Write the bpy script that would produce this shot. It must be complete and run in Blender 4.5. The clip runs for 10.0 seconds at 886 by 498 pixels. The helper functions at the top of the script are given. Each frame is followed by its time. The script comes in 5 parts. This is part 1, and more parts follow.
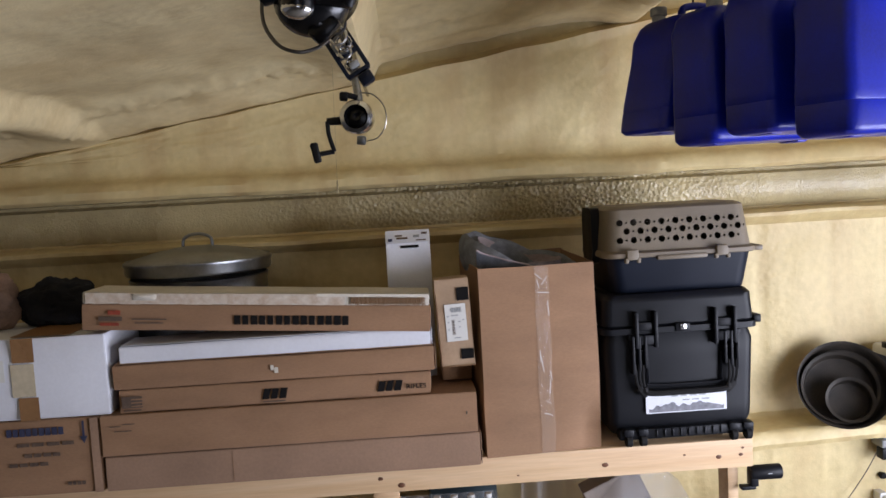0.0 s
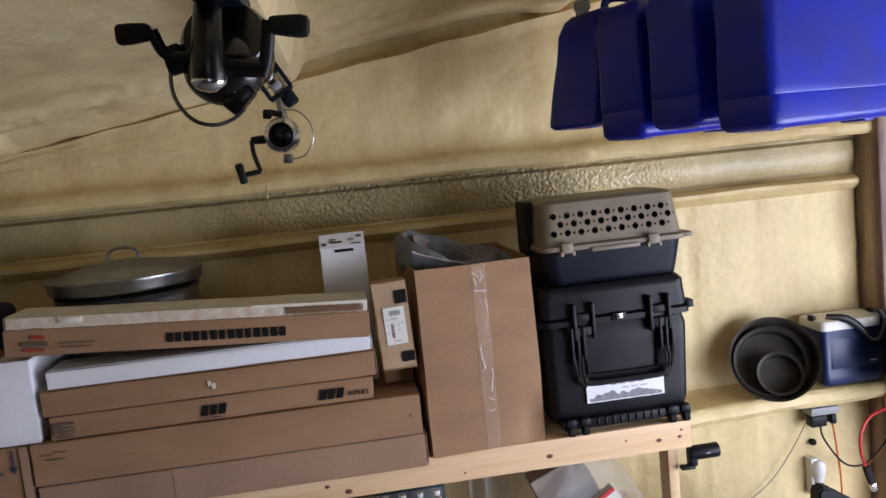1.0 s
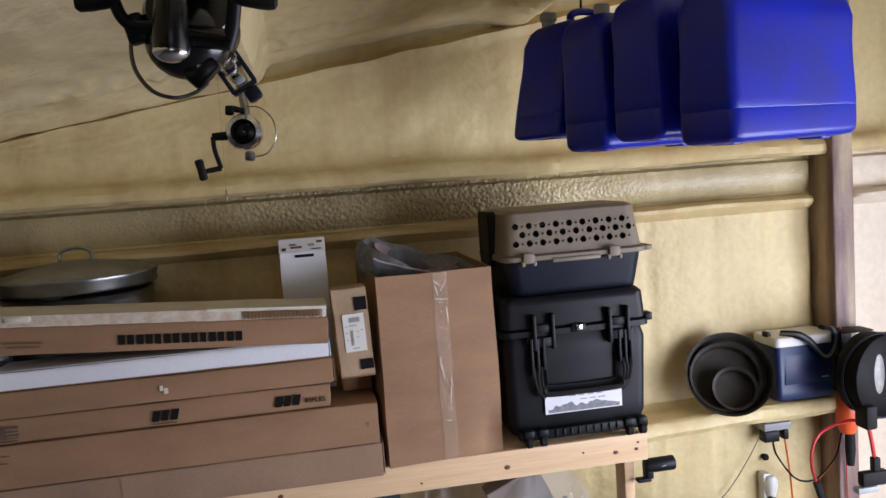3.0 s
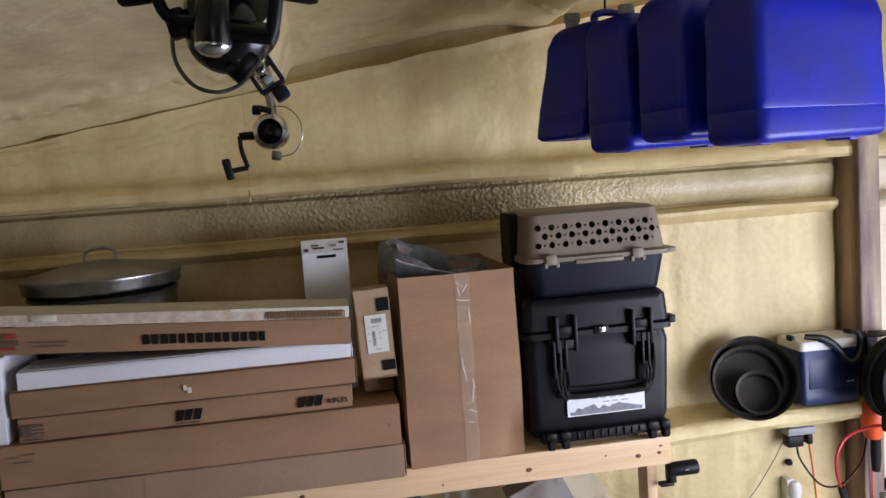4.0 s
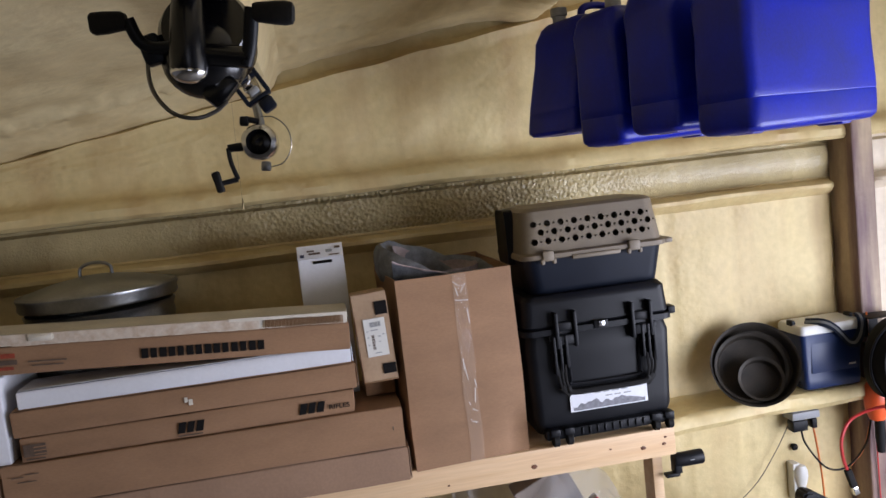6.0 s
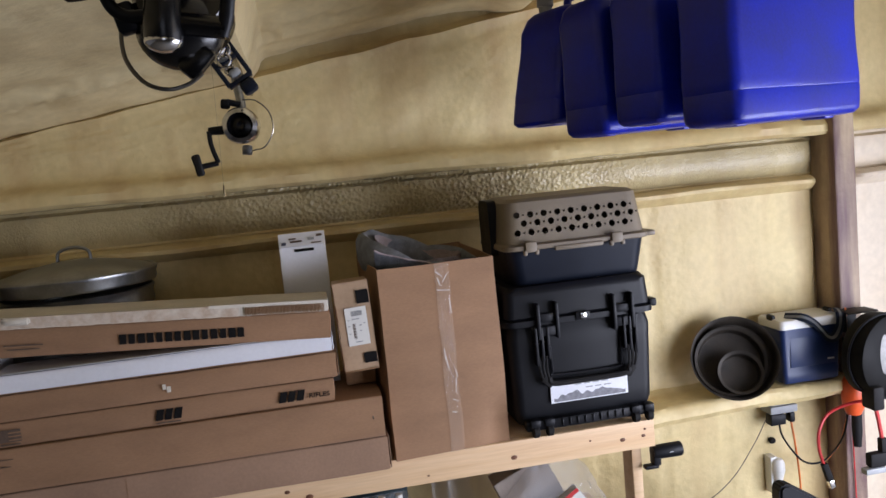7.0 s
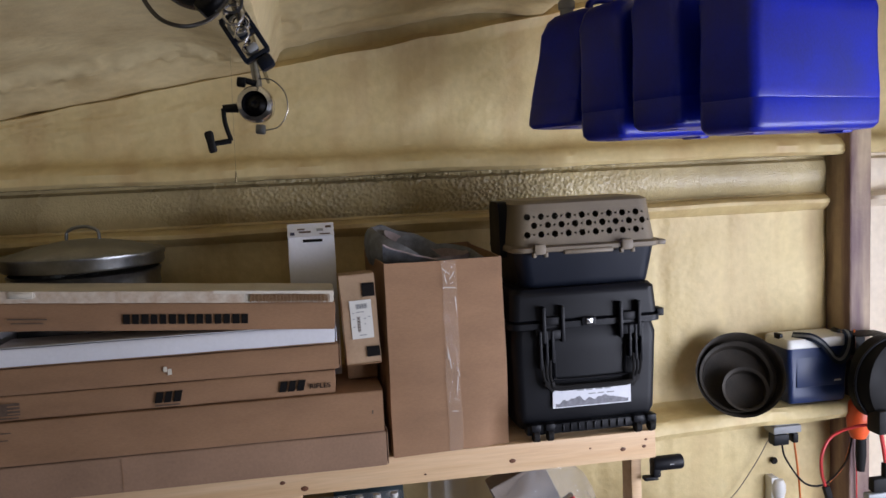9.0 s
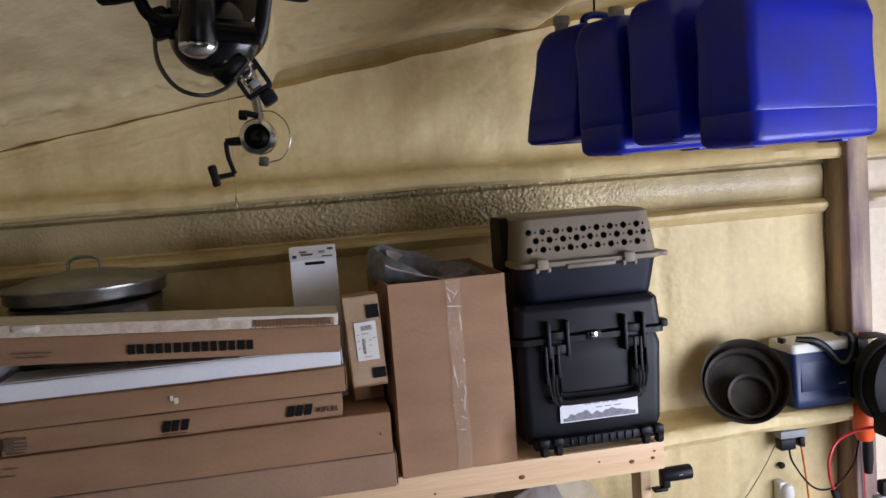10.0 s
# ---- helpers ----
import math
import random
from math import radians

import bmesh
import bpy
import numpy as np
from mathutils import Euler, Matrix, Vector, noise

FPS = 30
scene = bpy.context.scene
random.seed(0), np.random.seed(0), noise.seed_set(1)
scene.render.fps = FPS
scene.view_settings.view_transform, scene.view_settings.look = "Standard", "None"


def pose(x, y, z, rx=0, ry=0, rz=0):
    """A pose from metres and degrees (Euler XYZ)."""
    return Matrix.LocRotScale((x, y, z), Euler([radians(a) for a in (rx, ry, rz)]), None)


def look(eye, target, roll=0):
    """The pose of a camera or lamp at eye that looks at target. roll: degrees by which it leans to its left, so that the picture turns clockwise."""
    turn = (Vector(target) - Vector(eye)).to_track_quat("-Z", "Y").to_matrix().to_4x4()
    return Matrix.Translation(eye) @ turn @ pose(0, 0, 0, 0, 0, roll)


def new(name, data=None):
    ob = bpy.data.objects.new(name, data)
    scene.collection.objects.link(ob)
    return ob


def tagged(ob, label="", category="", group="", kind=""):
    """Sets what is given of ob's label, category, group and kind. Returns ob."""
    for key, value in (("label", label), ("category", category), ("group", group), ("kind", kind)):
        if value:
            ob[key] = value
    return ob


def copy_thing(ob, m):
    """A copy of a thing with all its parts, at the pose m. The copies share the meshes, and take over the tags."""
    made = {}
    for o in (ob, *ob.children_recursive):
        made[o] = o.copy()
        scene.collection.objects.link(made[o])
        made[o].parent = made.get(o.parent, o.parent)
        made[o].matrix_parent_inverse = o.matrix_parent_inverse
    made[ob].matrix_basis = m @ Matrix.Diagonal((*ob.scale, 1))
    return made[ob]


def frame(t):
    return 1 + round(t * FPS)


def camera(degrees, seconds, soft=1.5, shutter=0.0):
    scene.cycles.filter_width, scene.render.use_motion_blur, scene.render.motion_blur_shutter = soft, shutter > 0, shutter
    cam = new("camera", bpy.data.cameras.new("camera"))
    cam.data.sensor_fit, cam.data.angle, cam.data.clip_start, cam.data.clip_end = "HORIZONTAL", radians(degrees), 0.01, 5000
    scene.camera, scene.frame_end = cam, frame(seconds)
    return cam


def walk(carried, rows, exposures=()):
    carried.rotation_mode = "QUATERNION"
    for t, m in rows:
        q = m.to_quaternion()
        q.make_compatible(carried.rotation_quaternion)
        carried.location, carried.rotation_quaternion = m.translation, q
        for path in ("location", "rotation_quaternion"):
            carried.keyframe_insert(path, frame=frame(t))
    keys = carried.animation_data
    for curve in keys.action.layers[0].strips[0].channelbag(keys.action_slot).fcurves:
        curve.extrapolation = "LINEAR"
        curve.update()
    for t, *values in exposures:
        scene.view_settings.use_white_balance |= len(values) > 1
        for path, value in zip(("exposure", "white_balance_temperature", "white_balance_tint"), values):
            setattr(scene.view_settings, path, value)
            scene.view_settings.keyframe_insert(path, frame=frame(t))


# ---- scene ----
cam = camera(57.6, 10.0)
PATH = [
    (0, (-0.231, -0.163, 1.976), (-0.144, 1.829, 1.817), -3.2),
    (0.5, (-0.222, -0.151, 1.985), (-0.059, 1.833, 1.793), -3.4),
    (1, (-0.22, -0.134, 2.053), (0.019, 1.839, 1.827), -5.7),
    (1.5, (-0.229, -0.12, 2.052), (0.029, 1.851, 1.825), -5.8),
    (2, (-0.216, -0.124, 2.052), (0.095, 1.841, 1.848), -6.1),
    (3.5, (-0.236, -0.117, 2.017), (0.099, 1.845, 1.826), -3.4),
    (4, (-0.244, -0.113, 2.021), (0.056, 1.855, 1.835), -4.0),
    (4.5, (-0.231, -0.107, 2.032), (0.051, 1.864, 1.841), -5.4),
    (5, (-0.219, -0.105, 2.042), (0.074, 1.864, 1.843), -6.9),
    (6.5, (-0.238, -0.102, 2.035), (0.079, 1.863, 1.836), -5.9),
    (7, (-0.229, -0.095, 2.025), (0.111, 1.863, 1.805), -5.5),
    (7.5, (-0.212, -0.081, 1.994), (0.154, 1.867, 1.726), -5.2),
    (8, (-0.224, -0.092, 1.99), (0.151, 1.854, 1.719), -4.1),
    (8.5, (-0.236, -0.085, 1.984), (0.107, 1.871, 1.748), -2.9),
    (9, (-0.23, -0.087, 1.981), (0.091, 1.878, 1.788), -2.6),
    (9.5, (-0.241, -0.083, 1.99), (0.073, 1.884, 1.809), -3.0),
    (10, (-0.248, -0.08, 2.023), (0.084, 1.885, 1.845), -4.4),
]
EXPOSURES = [(0, 0.14), (1, 0.02), (4, -0.03), (6.5, 0.0), (7.5, -0.09), (8, -0.27), (8.5, -0.23), (9.5, -0.16), (10, -0.11)]
walk(cam, [(t, look(eye, target, roll)) for t, eye, target, roll in PATH], [(t, e, 6230, 19) for t, e in EXPOSURES])

# ---- world and lights ----
world = bpy.data.worlds.new("sky")
scene.world = world
world.use_nodes = True
wn = world.node_tree
sky = wn.nodes.new("ShaderNodeTexSky")
sky.sky_type = "NISHITA"
sky.sun_disc = False
sky.sun_elevation, sky.sun_rotation = radians(40), radians(120)
wn.links.new(sky.outputs[0], wn.nodes["Background"].inputs[0])
wn.nodes["Background"].inputs[1].default_value = 0.12


def daylight(name, m, sx, sy, watts, colour):
    lamp = bpy.data.lights.new(name, "AREA")
    lamp.shape, lamp.size, lamp.size_y, lamp.energy, lamp.color = "RECTANGLE", sx, sy, watts, colour
    ob = new(name, lamp)
    ob.matrix_world = m
    return ob


# daylight through the side wall's open garage door, plus an added rear fill lamp
daylight("door_daylight", look((3.0, 0.55, 0.90), (0.9, 2.2, -0.25)), 2.9, 1.75, 208, (0.835, 0.90, 1.0))
daylight("rear_fill", look((0.5, -4.15, 2.0), (0.0, 2.5, 1.6)), 1.6, 1.0, 6, (0.85, 0.91, 1.0))


# ---- materials ----
def material(name, colour, rough=0.6, metal=0.0, var=0.12, scale=6.0, grain=60.0, bump=0.15, depth=0.002, second=None, spots=0.0, coat=0.0, stretch=(1, 1, 1), spec=0.5):
    m = bpy.data.materials.new(name)
    m.use_nodes = True
    t, b = m.node_tree, m.node_tree.nodes["Principled BSDF"]
    n = t.nodes.new
    co = n("ShaderNodeTexCoord")
    mp = n("ShaderNodeMapping")
    mp.inputs["Scale"].default_value = stretch
    t.links.new(co.outputs["Object"], mp.inputs[0])
    big, small = n("ShaderNodeTexNoise"), n("ShaderNodeTexNoise")
    big.inputs["Scale"].default_value, small.inputs["Scale"].default_value = scale, grain
    big.inputs["Detail"].default_value = 6
    small.inputs["Detail"].default_value = 4
    for k in (big, small):
        t.links.new(mp.outputs[0], k.inputs["Vector"])
    ramp = n("ShaderNodeValToRGB")
    dark = second or [c * (1 - 2.2 * var) for c in colour]
    ramp.color_ramp.elements[0].position, ramp.color_ramp.elements[1].position = 0.3, 0.68
    ramp.color_ramp.elements[0].color = (*dark, 1)
    ramp.color_ramp.elements[1].color = (*colour, 1)
    t.links.new(big.outputs[0], ramp.inputs[0])
    mix = n("ShaderNodeMix")
    mix.data_type, mix.blend_type = "RGBA", "MULTIPLY"
    mix.inputs["Factor"].default_value = min(1, var * 3)
    t.links.new(ramp.outputs[0], mix.inputs["A"])
    fine = n("ShaderNodeMapRange")
    fine.inputs["From Min"].default_value, fine.inputs["From Max"].default_value = 0.3, 0.7
    fine.inputs["To Min"].default_value, fine.inputs["To Max"].default_value = 0.7, 1.1
    t.links.new(small.outputs[0], fine.inputs[0])
    t.links.new(fine.outputs[0], mix.inputs["B"])
    t.links.new(mix.outputs["Result"], b.inputs["Base Color"])
    rr = n("ShaderNodeMapRange")
    rr.inputs["To Min"].default_value, rr.inputs["To Max"].default_value = max(0.03, rough - 0.12), min(1, rough + 0.12)
    t.links.new(big.outputs[0], rr.inputs[0])
    t.links.new(rr.outputs[0], b.inputs["Roughness"])
    b.inputs["Metallic"].default_value = metal
    b.inputs["Coat Weight"].default_value = coat
    b.inputs["Specular IOR Level"].default_value = spec
    bp = n("ShaderNodeBump")
    bp.inputs["Strength"].default_value, bp.inputs["Distance"].default_value = bump, depth
    t.links.new(small.outputs[0], bp.inputs["Height"])
    t.links.new(bp.outputs[0], b.inputs["Normal"])
    return m


def foam_material(name, light, dark, stain, lumps=38.0, rough=0.55, relief=1.0, depth=0.012, patch=None, streak=(0.48, 0.74, 0.6)):
    """Sprayed foam: cream skin with darker streaks and a pebbled relief."""
    m = material(name, light, rough, 0, 0.10, 1.6, 30, 0.0, second=dark)
    t, b = m.node_tree, m.node_tree.nodes["Principled BSDF"]
    n = t.nodes.new
    co = n("ShaderNodeTexCoord")
    v1, v2, big = n("ShaderNodeTexVoronoi"), n("ShaderNodeTexNoise"), n("ShaderNodeTexNoise")
    v1.feature = "SMOOTH_F1"
    v1.inputs["Scale"].default_value, v2.inputs["Scale"].default_value, big.inputs["Scale"].default_value = lumps, 130, 2.5
    v1.inputs["Smoothness"].default_value = 0.6
    for k in (v1, v2, big):
        t.links.new(co.outputs["Object"], k.inputs["Vector"])
    amount = n("ShaderNodeMapRange")
    amount.inputs["From Min"].default_value, amount.inputs["From Max"].default_value = 0.35, 0.7
    amount.inputs["To Min"].default_value, amount.inputs["To Max"].default_value = 0.1, 0.8
    t.links.new(big.outputs[0], amount.inputs[0])
    mul = n("ShaderNodeMath")
    mul.operation = "MULTIPLY"
    t.links.new(v1.outputs[0], mul.inputs[0])
    t.links.new(amount.outputs[0], mul.inputs[1])
    if patch:
        # the pebbles are coarse on one stretch of the wall and fade out along it
        sep, off, size, fade = n("ShaderNodeSeparateXYZ"), n("ShaderNodeMath"), n("ShaderNodeMath"), n("ShaderNodeMapRange")
        off.operation, size.operation = "SUBTRACT", "ABSOLUTE"
        off.inputs[1].default_value = patch[0]
        fade.inputs["From Min"].default_value, fade.inputs["From Max"].default_value = 0.25, patch[1]
        fade.inputs["To Min"].default_value, fade.inputs["To Max"].default_value = 0.9, 0.05
        t.links.new(co.outputs["Object"], sep.inputs[0])
        t.links.new(sep.outputs[0], off.inputs[0])
        t.links.new(off.outputs[0], size.inputs[0])
        t.links.new(size.outputs[0], fade.inputs[0])
        t.links.new(fade.outputs[0], mul.inputs[1])
    add = n("ShaderNodeMath")
    add.operation = "MULTIPLY_ADD"
    add.inputs[1].default_value = 0.25
    t.links.new(v2.outputs[0], add.inputs[0])
    t.links.new(mul.outputs[0], add.inputs[2])
    bp = n("ShaderNodeBump")
    bp.inputs["Strength"].default_value, bp.inputs["Distance"].default_value = min(1.0, 0.5 * relief), depth
    t.links.new(add.outputs[0], bp.inputs["Height"])
    t.links.new(bp.outputs[0], b.inputs["Normal"])
    # vertical brownish streaks
    mp = n("ShaderNodeMapping")
    mp.inputs["Scale"].default_value = (5, 5, 0.7)
    st = n("ShaderNodeTexNoise")
    st.inputs["Scale"].default_value, st.inputs["Detail"].default_value = 1.4, 5
    t.links.new(co.outputs["Object"], mp.inputs[0])
    t.links.new(mp.outputs[0], st.inputs["Vector"])
    rp = n("ShaderNodeMapRange")
    rp.inputs["From Min"].default_value, rp.inputs["From Max"].default_value, rp.inputs["To Max"].default_value = streak
    t.links.new(st.outputs[0], rp.inputs[0])
    mx = n("ShaderNodeMix")
    mx.data_type = "RGBA"
    mx.inputs["B"].default_value = (*stain, 1)
    old = b.inputs["Base Color"].links[0].from_socket
    t.links.new(rp.outputs[0], mx.inputs["Factor"])
    t.links.new(old, mx.inputs["A"])
    t.links.new(mx.outputs["Result"], b.inputs["Base Color"])
    return m


FOAM = foam_material("sprayed_foam", (0.67, 0.545, 0.275), (0.55, 0.42, 0.195), (0.42, 0.27, 0.12), relief=0.6)
# FOAM_GREY is pebbled foam with the girt recess's shade mixed into its colour
FOAM_GREY = foam_material("recess_shade_foam", (0.56, 0.46, 0.245), (0.38, 0.31, 0.165), (0.36, 0.28, 0.15), 62, 0.27, relief=2.0, depth=0.014, patch=(0.2, 1.15))
FOAM_ROOF = foam_material("roof_foam", (0.74, 0.62, 0.36), (0.62, 0.49, 0.27), (0.48, 0.35, 0.17), 34, relief=0.55)
FOAM_PALE = foam_material("pale_foam", (0.74, 0.64, 0.50), (0.66, 0.55, 0.41), (0.58, 0.46, 0.32), 30, relief=0.5)
PINE = material("pine_lumber", (0.66, 0.47, 0.28), 0.6, 0, 0.10, 3, 22, 0.2, 0.001, second=(0.55, 0.35, 0.18), stretch=(0.5, 7, 9))
KNOT = material("pine_knot", (0.16, 0.06, 0.025), 0.6, 0, 0.2, 40, 200)
KRAFT = material("kraft_cardboard", (0.31, 0.18, 0.102), 0.75, 0, 0.10, 3.5, 90, 0.12, 0.001, stretch=(1, 1, 3), spec=0.22)
KRAFT_PALE = material("pale_kraft_cardboard", (0.31, 0.195, 0.128), 0.75, 0, 0.10, 4, 110, 0.12, 0.001, spec=0.22)
KRAFT_DARK = material("inner_cardboard", (0.24, 0.13, 0.06), 0.85, 0, 0.15, 9, 120, 0.3)
WHITE_CARD = material("white_cardboard", (0.72, 0.73, 0.78), 0.6, 0, 0.04, 5, 90, 0.06, 0.001)
CREAM_CARD = material("worn_white_cardboard", (0.66, 0.61, 0.52), 0.7, 0, 0.08, 9, 80, 0.15, 0.001)
INK = material("black_ink", (0.010, 0.009, 0.009), 0.8, 0, 0.1, 30, 200, spec=0.1)
FADED_INK = material("faded_ink", (0.13, 0.085, 0.06), 0.7, 0, 0.2, 60, 300)
RED_INK = material("red_ink", (0.35, 0.06, 0.03), 0.6, 0, 0.2, 50, 200)
BLUE_INK = material("blue_ink", (0.045, 0.05, 0.10), 0.6, 0, 0.2, 40, 200)
BLACK_PLASTIC = material("black_moulded_plastic", (0.006, 0.0065, 0.009), 0.45, 0, 0.15, 8, 350, 0.25, 0.0006, spec=0.22)
BLUE_BLACK = material("blue_black_plastic", (0.006, 0.009, 0.018), 0.40, 0, 0.1, 8, 300, 0.2, 0.0006, spec=0.22)
TAN_PLASTIC = material("tan_plastic", (0.195, 0.155, 0.105), 0.5, 0, 0.08, 7, 200, 0.15, 0.0006)
BLUE_PLASTIC = material("blue_jug_plastic", (0.003, 0.014, 0.38), 0.33, 0, 0.16, 7, 120, 0.22, 0.001, second=(0.008, 0.013, 0.21), spec=0.28)
GALV = material("galvanised_steel", (0.31, 0.32, 0.33), 0.34, 1.0, 0.12, 14, 90, 0.08, 0.001)
CHROME = material("chrome", (0.75, 0.75, 0.76), 0.16, 1.0, 0.05, 20, 90, 0.02)
GLOSS_BLACK = material("gloss_black", (0.005, 0.005, 0.006), 0.22, 0, 0.1, 10, 200, 0.02, spec=0.4)
BLACK_RUBBER = material("black_rubber", (0.012, 0.011, 0.011), 0.7, 0, 0.2, 30, 300, 0.3, spec=0.22)
IRON = material("cast_iron", (0.020, 0.017, 0.014), 0.58, 0.1, 0.25, 12, 120, 0.3, 0.001, second=(0.045, 0.036, 0.027), spec=0.22)
COOLER_BLUE = material("navy_plastic", (0.012, 0.03, 0.11), 0.42, 0, 0.08, 8, 200, 0.1)
OFF_WHITE = material("off_white_plastic", (0.70, 0.69, 0.65), 0.4, 0, 0.05, 8, 200, 0.05)
GREY_PLASTIC = material("grey_plastic", (0.30, 0.31, 0.32), 0.5, 0, 0.06, 10, 200, 0.05)
FLEECE = material("grey_blue_fleece", (0.22, 0.235, 0.265), 0.95, 0, 0.2, 30, 260, 0.8, 0.003)
FLEECE_IN = material("mauve_fleece", (0.40, 0.33, 0.33), 0.95, 0, 0.15, 30, 260, 0.8, 0.003)
ORANGE = material("orange_plastic", (0.75, 0.10, 0.02), 0.4, 0, 0.08, 10, 100)
ORANGE_CORD = material("orange_cord", (0.70, 0.17, 0.03), 0.5, 0, 0.08, 10, 100)
RED_CORD = material("red_cord", (0.55, 0.03, 0.03), 0.45, 0, 0.08, 10, 100)
THIN_WIRE = material("dull_wire", (0.14, 0.12, 0.09), 0.5, 0, 0.1, 10, 100)
OXIDE = foam_material("oversprayed_steel", (0.46, 0.35, 0.22), (0.24, 0.155, 0.115), (0.115, 0.058, 0.060), 60, relief=0.5, streak=(0.42, 0.60, 0.95))
CONCRETE = material("concrete", (0.24, 0.225, 0.205), 0.85, 0, 0.15, 2, 60, 0.3, 0.003)
SMOKED = material("dark_cloth", (0.02, 0.02, 0.024), 0.9, 0, 0.2, 10, 200, 0.6, 0.003, spec=0.22)
PAPER_BROWN = material("crumpled_paper", (0.22, 0.13, 0.08), 0.8, 0, 0.2, 14, 120, 0.5, 0.004)


def clear_material(name, tint, rough, alpha):
    m = bpy.data.materials.new(name)
    m.use_nodes = True
    b = m.node_tree.nodes["Principled BSDF"]
    b.inputs["Base Color"].default_value = (*tint, 1)
    b.inputs["Roughness"].default_value = rough
    b.inputs["Alpha"].default_value = alpha
    nz = m.node_tree.nodes.new("ShaderNodeTexNoise")
    nz.inputs["Scale"].default_value = 25
    bp = m.node_tree.nodes.new("ShaderNodeBump")
    bp.inputs["Strength"].default_value, bp.inputs["Distance"].default_value = 0.5, 0.004
    m.node_tree.links.new(nz.outputs[0], bp.inputs["Height"])
    m.node_tree.links.new(bp.outputs[0], b.inputs["Normal"])
    return m


TAPE = clear_material("clear_tape", (0.60, 0.48, 0.38), 0.10, 0.17)
BROWN_TAPE = material("brown_tape", (0.30, 0.16, 0.07), 0.3, 0, 0.1, 8, 60, 0.1)
FILM = clear_material("clear_plastic_film", (0.72, 0.73, 0.74), 0.12, 0.23)
BOTTLE = clear_material("clear_bottle_plastic", (0.65, 0.70, 0.78), 0.08, 0.35)


# ---- mesh helpers ----
def finish(bm, name, mat, smooth=False):
    me = bpy.data.meshes.new(name)
    bmesh.ops.recalc_face_normals(bm, faces=bm.faces)
    bm.to_mesh(me)
    bm.free()
    me.materials.append(mat)
    if smooth:
        me.shade_smooth()
        me.set_sharp_from_angle(angle=radians(40))
    return me


def part(name, bm, mat, parent, label="", smooth=True):
    ob = new(name, finish(bm, name, mat, smooth))
    ob.parent = parent
    return tagged(ob, label)


def thing(name, x, y, z, label, category, group="", kind="", rot=(0, 0, 0)):
    ob = new(name)
    ob.empty_display_size = 0.05
    ob.matrix_world = pose(x, y, z, *rot)
    return tagged(ob, label, category, group, kind)


def add_box(bm, x0, x1, y0, y1, z0, z1, bevel=0.0, seg=2):
    made = bmesh.ops.create_cube(bm, size=1.0)["verts"]
    for v in made:
        v.co = Vector((x0 + (v.co.x + 0.5) * (x1 - x0), y0 + (v.co.y + 0.5) * (y1 - y0), z0 + (v.co.z + 0.5) * (z1 - z0)))
    if bevel:
        edges = {e for v in made for e in v.link_edges}
        bmesh.ops.bevel(bm, geom=list(edges), offset=bevel, segments=seg, affect="EDGES", profile=0.5)
    return made


def box(x0, x1, y0, y1, z0, z1, bevel=0.0, seg=2):
    bm = bmesh.new()
    add_box(bm, x0, x1, y0, y1, z0, z1, bevel, seg)
    return bm


def loft(rings, cap=True, close=True):
    """A skin over rings of equally many points."""
    bm = bmesh.new()
    vs = [[bm.verts.new(p) for p in r] for r in rings]
    k = len(rings[0])
    for a, b in zip(vs, vs[1:]):
        for i in range(k if close else k - 1):
            bm.faces.new((a[i], a[(i + 1) % k], b[(i + 1) % k], b[i]))
    if cap and close:
        bm.faces.new(vs[0][::-1])
        bm.faces.new(vs[-1])
    return bm


def lathe(profile, n=40, cap=False):
    """Turned round z: a profile of (radius, height)."""
    return loft([[(r * math.cos(2 * math.pi * i / n), r * math.sin(2 * math.pi * i / n), z) for i in range(n)] for r, z in profile], cap)


def moved(bm, m):
    bm.transform(m)
    return bm


def round_rect(w, d, r, n=5):
    """Points of a rounded rectangle about the origin."""
    out = []
    for cx, cy, a0 in ((w / 2 - r, d / 2 - r, 0), (-w / 2 + r, d / 2 - r, 90), (-w / 2 + r, -d / 2 + r, 180), (w / 2 - r, -d / 2 + r, 270)):
        for i in range(n + 1):
            a = radians(a0 + 90 * i / n)
            out.append((cx + r * math.cos(a), cy + r * math.sin(a)))
    return out


def tube(points, r, n=8, taper=None):
    """A round bar along points."""
    pts = [Vector(p) for p in points]
    rings, side = [], None
    for i, p in enumerate(pts):
        d = (pts[min(i + 1, len(pts) - 1)] - pts[max(i - 1, 0)]).normalized()
        if side is None:
            side = d.orthogonal().normalized()
        side = (side - d * side.dot(d)).normalized()
        up = d.cross(side)
        rr = r if taper is None else r + (taper - r) * i / (len(pts) - 1)
        rings.append([p + rr * (math.cos(2 * math.pi * k / n) * side + math.sin(2 * math.pi * k / n) * up) for k in range(n)])
    return loft(rings)


def curve_points(keys, steps=10):
    """A smooth line through keys (Catmull-Rom)."""
    k = [Vector(p) for p in keys]
    k = [2 * k[0] - k[1]] + k + [2 * k[-1] - k[-2]]
    out = []
    for i in range(1, len(k) - 2):
        for s in range(steps):
            t = s / steps
            a, b, c, d = k[i - 1], k[i], k[i + 1], k[i + 2]
            out.append(0.5 * (2 * b + (c - a) * t + (2 * a - 5 * b + 4 * c - d) * t * t + (3 * b - a - 3 * c + d) * t ** 3))
    return out + [k[-2]]


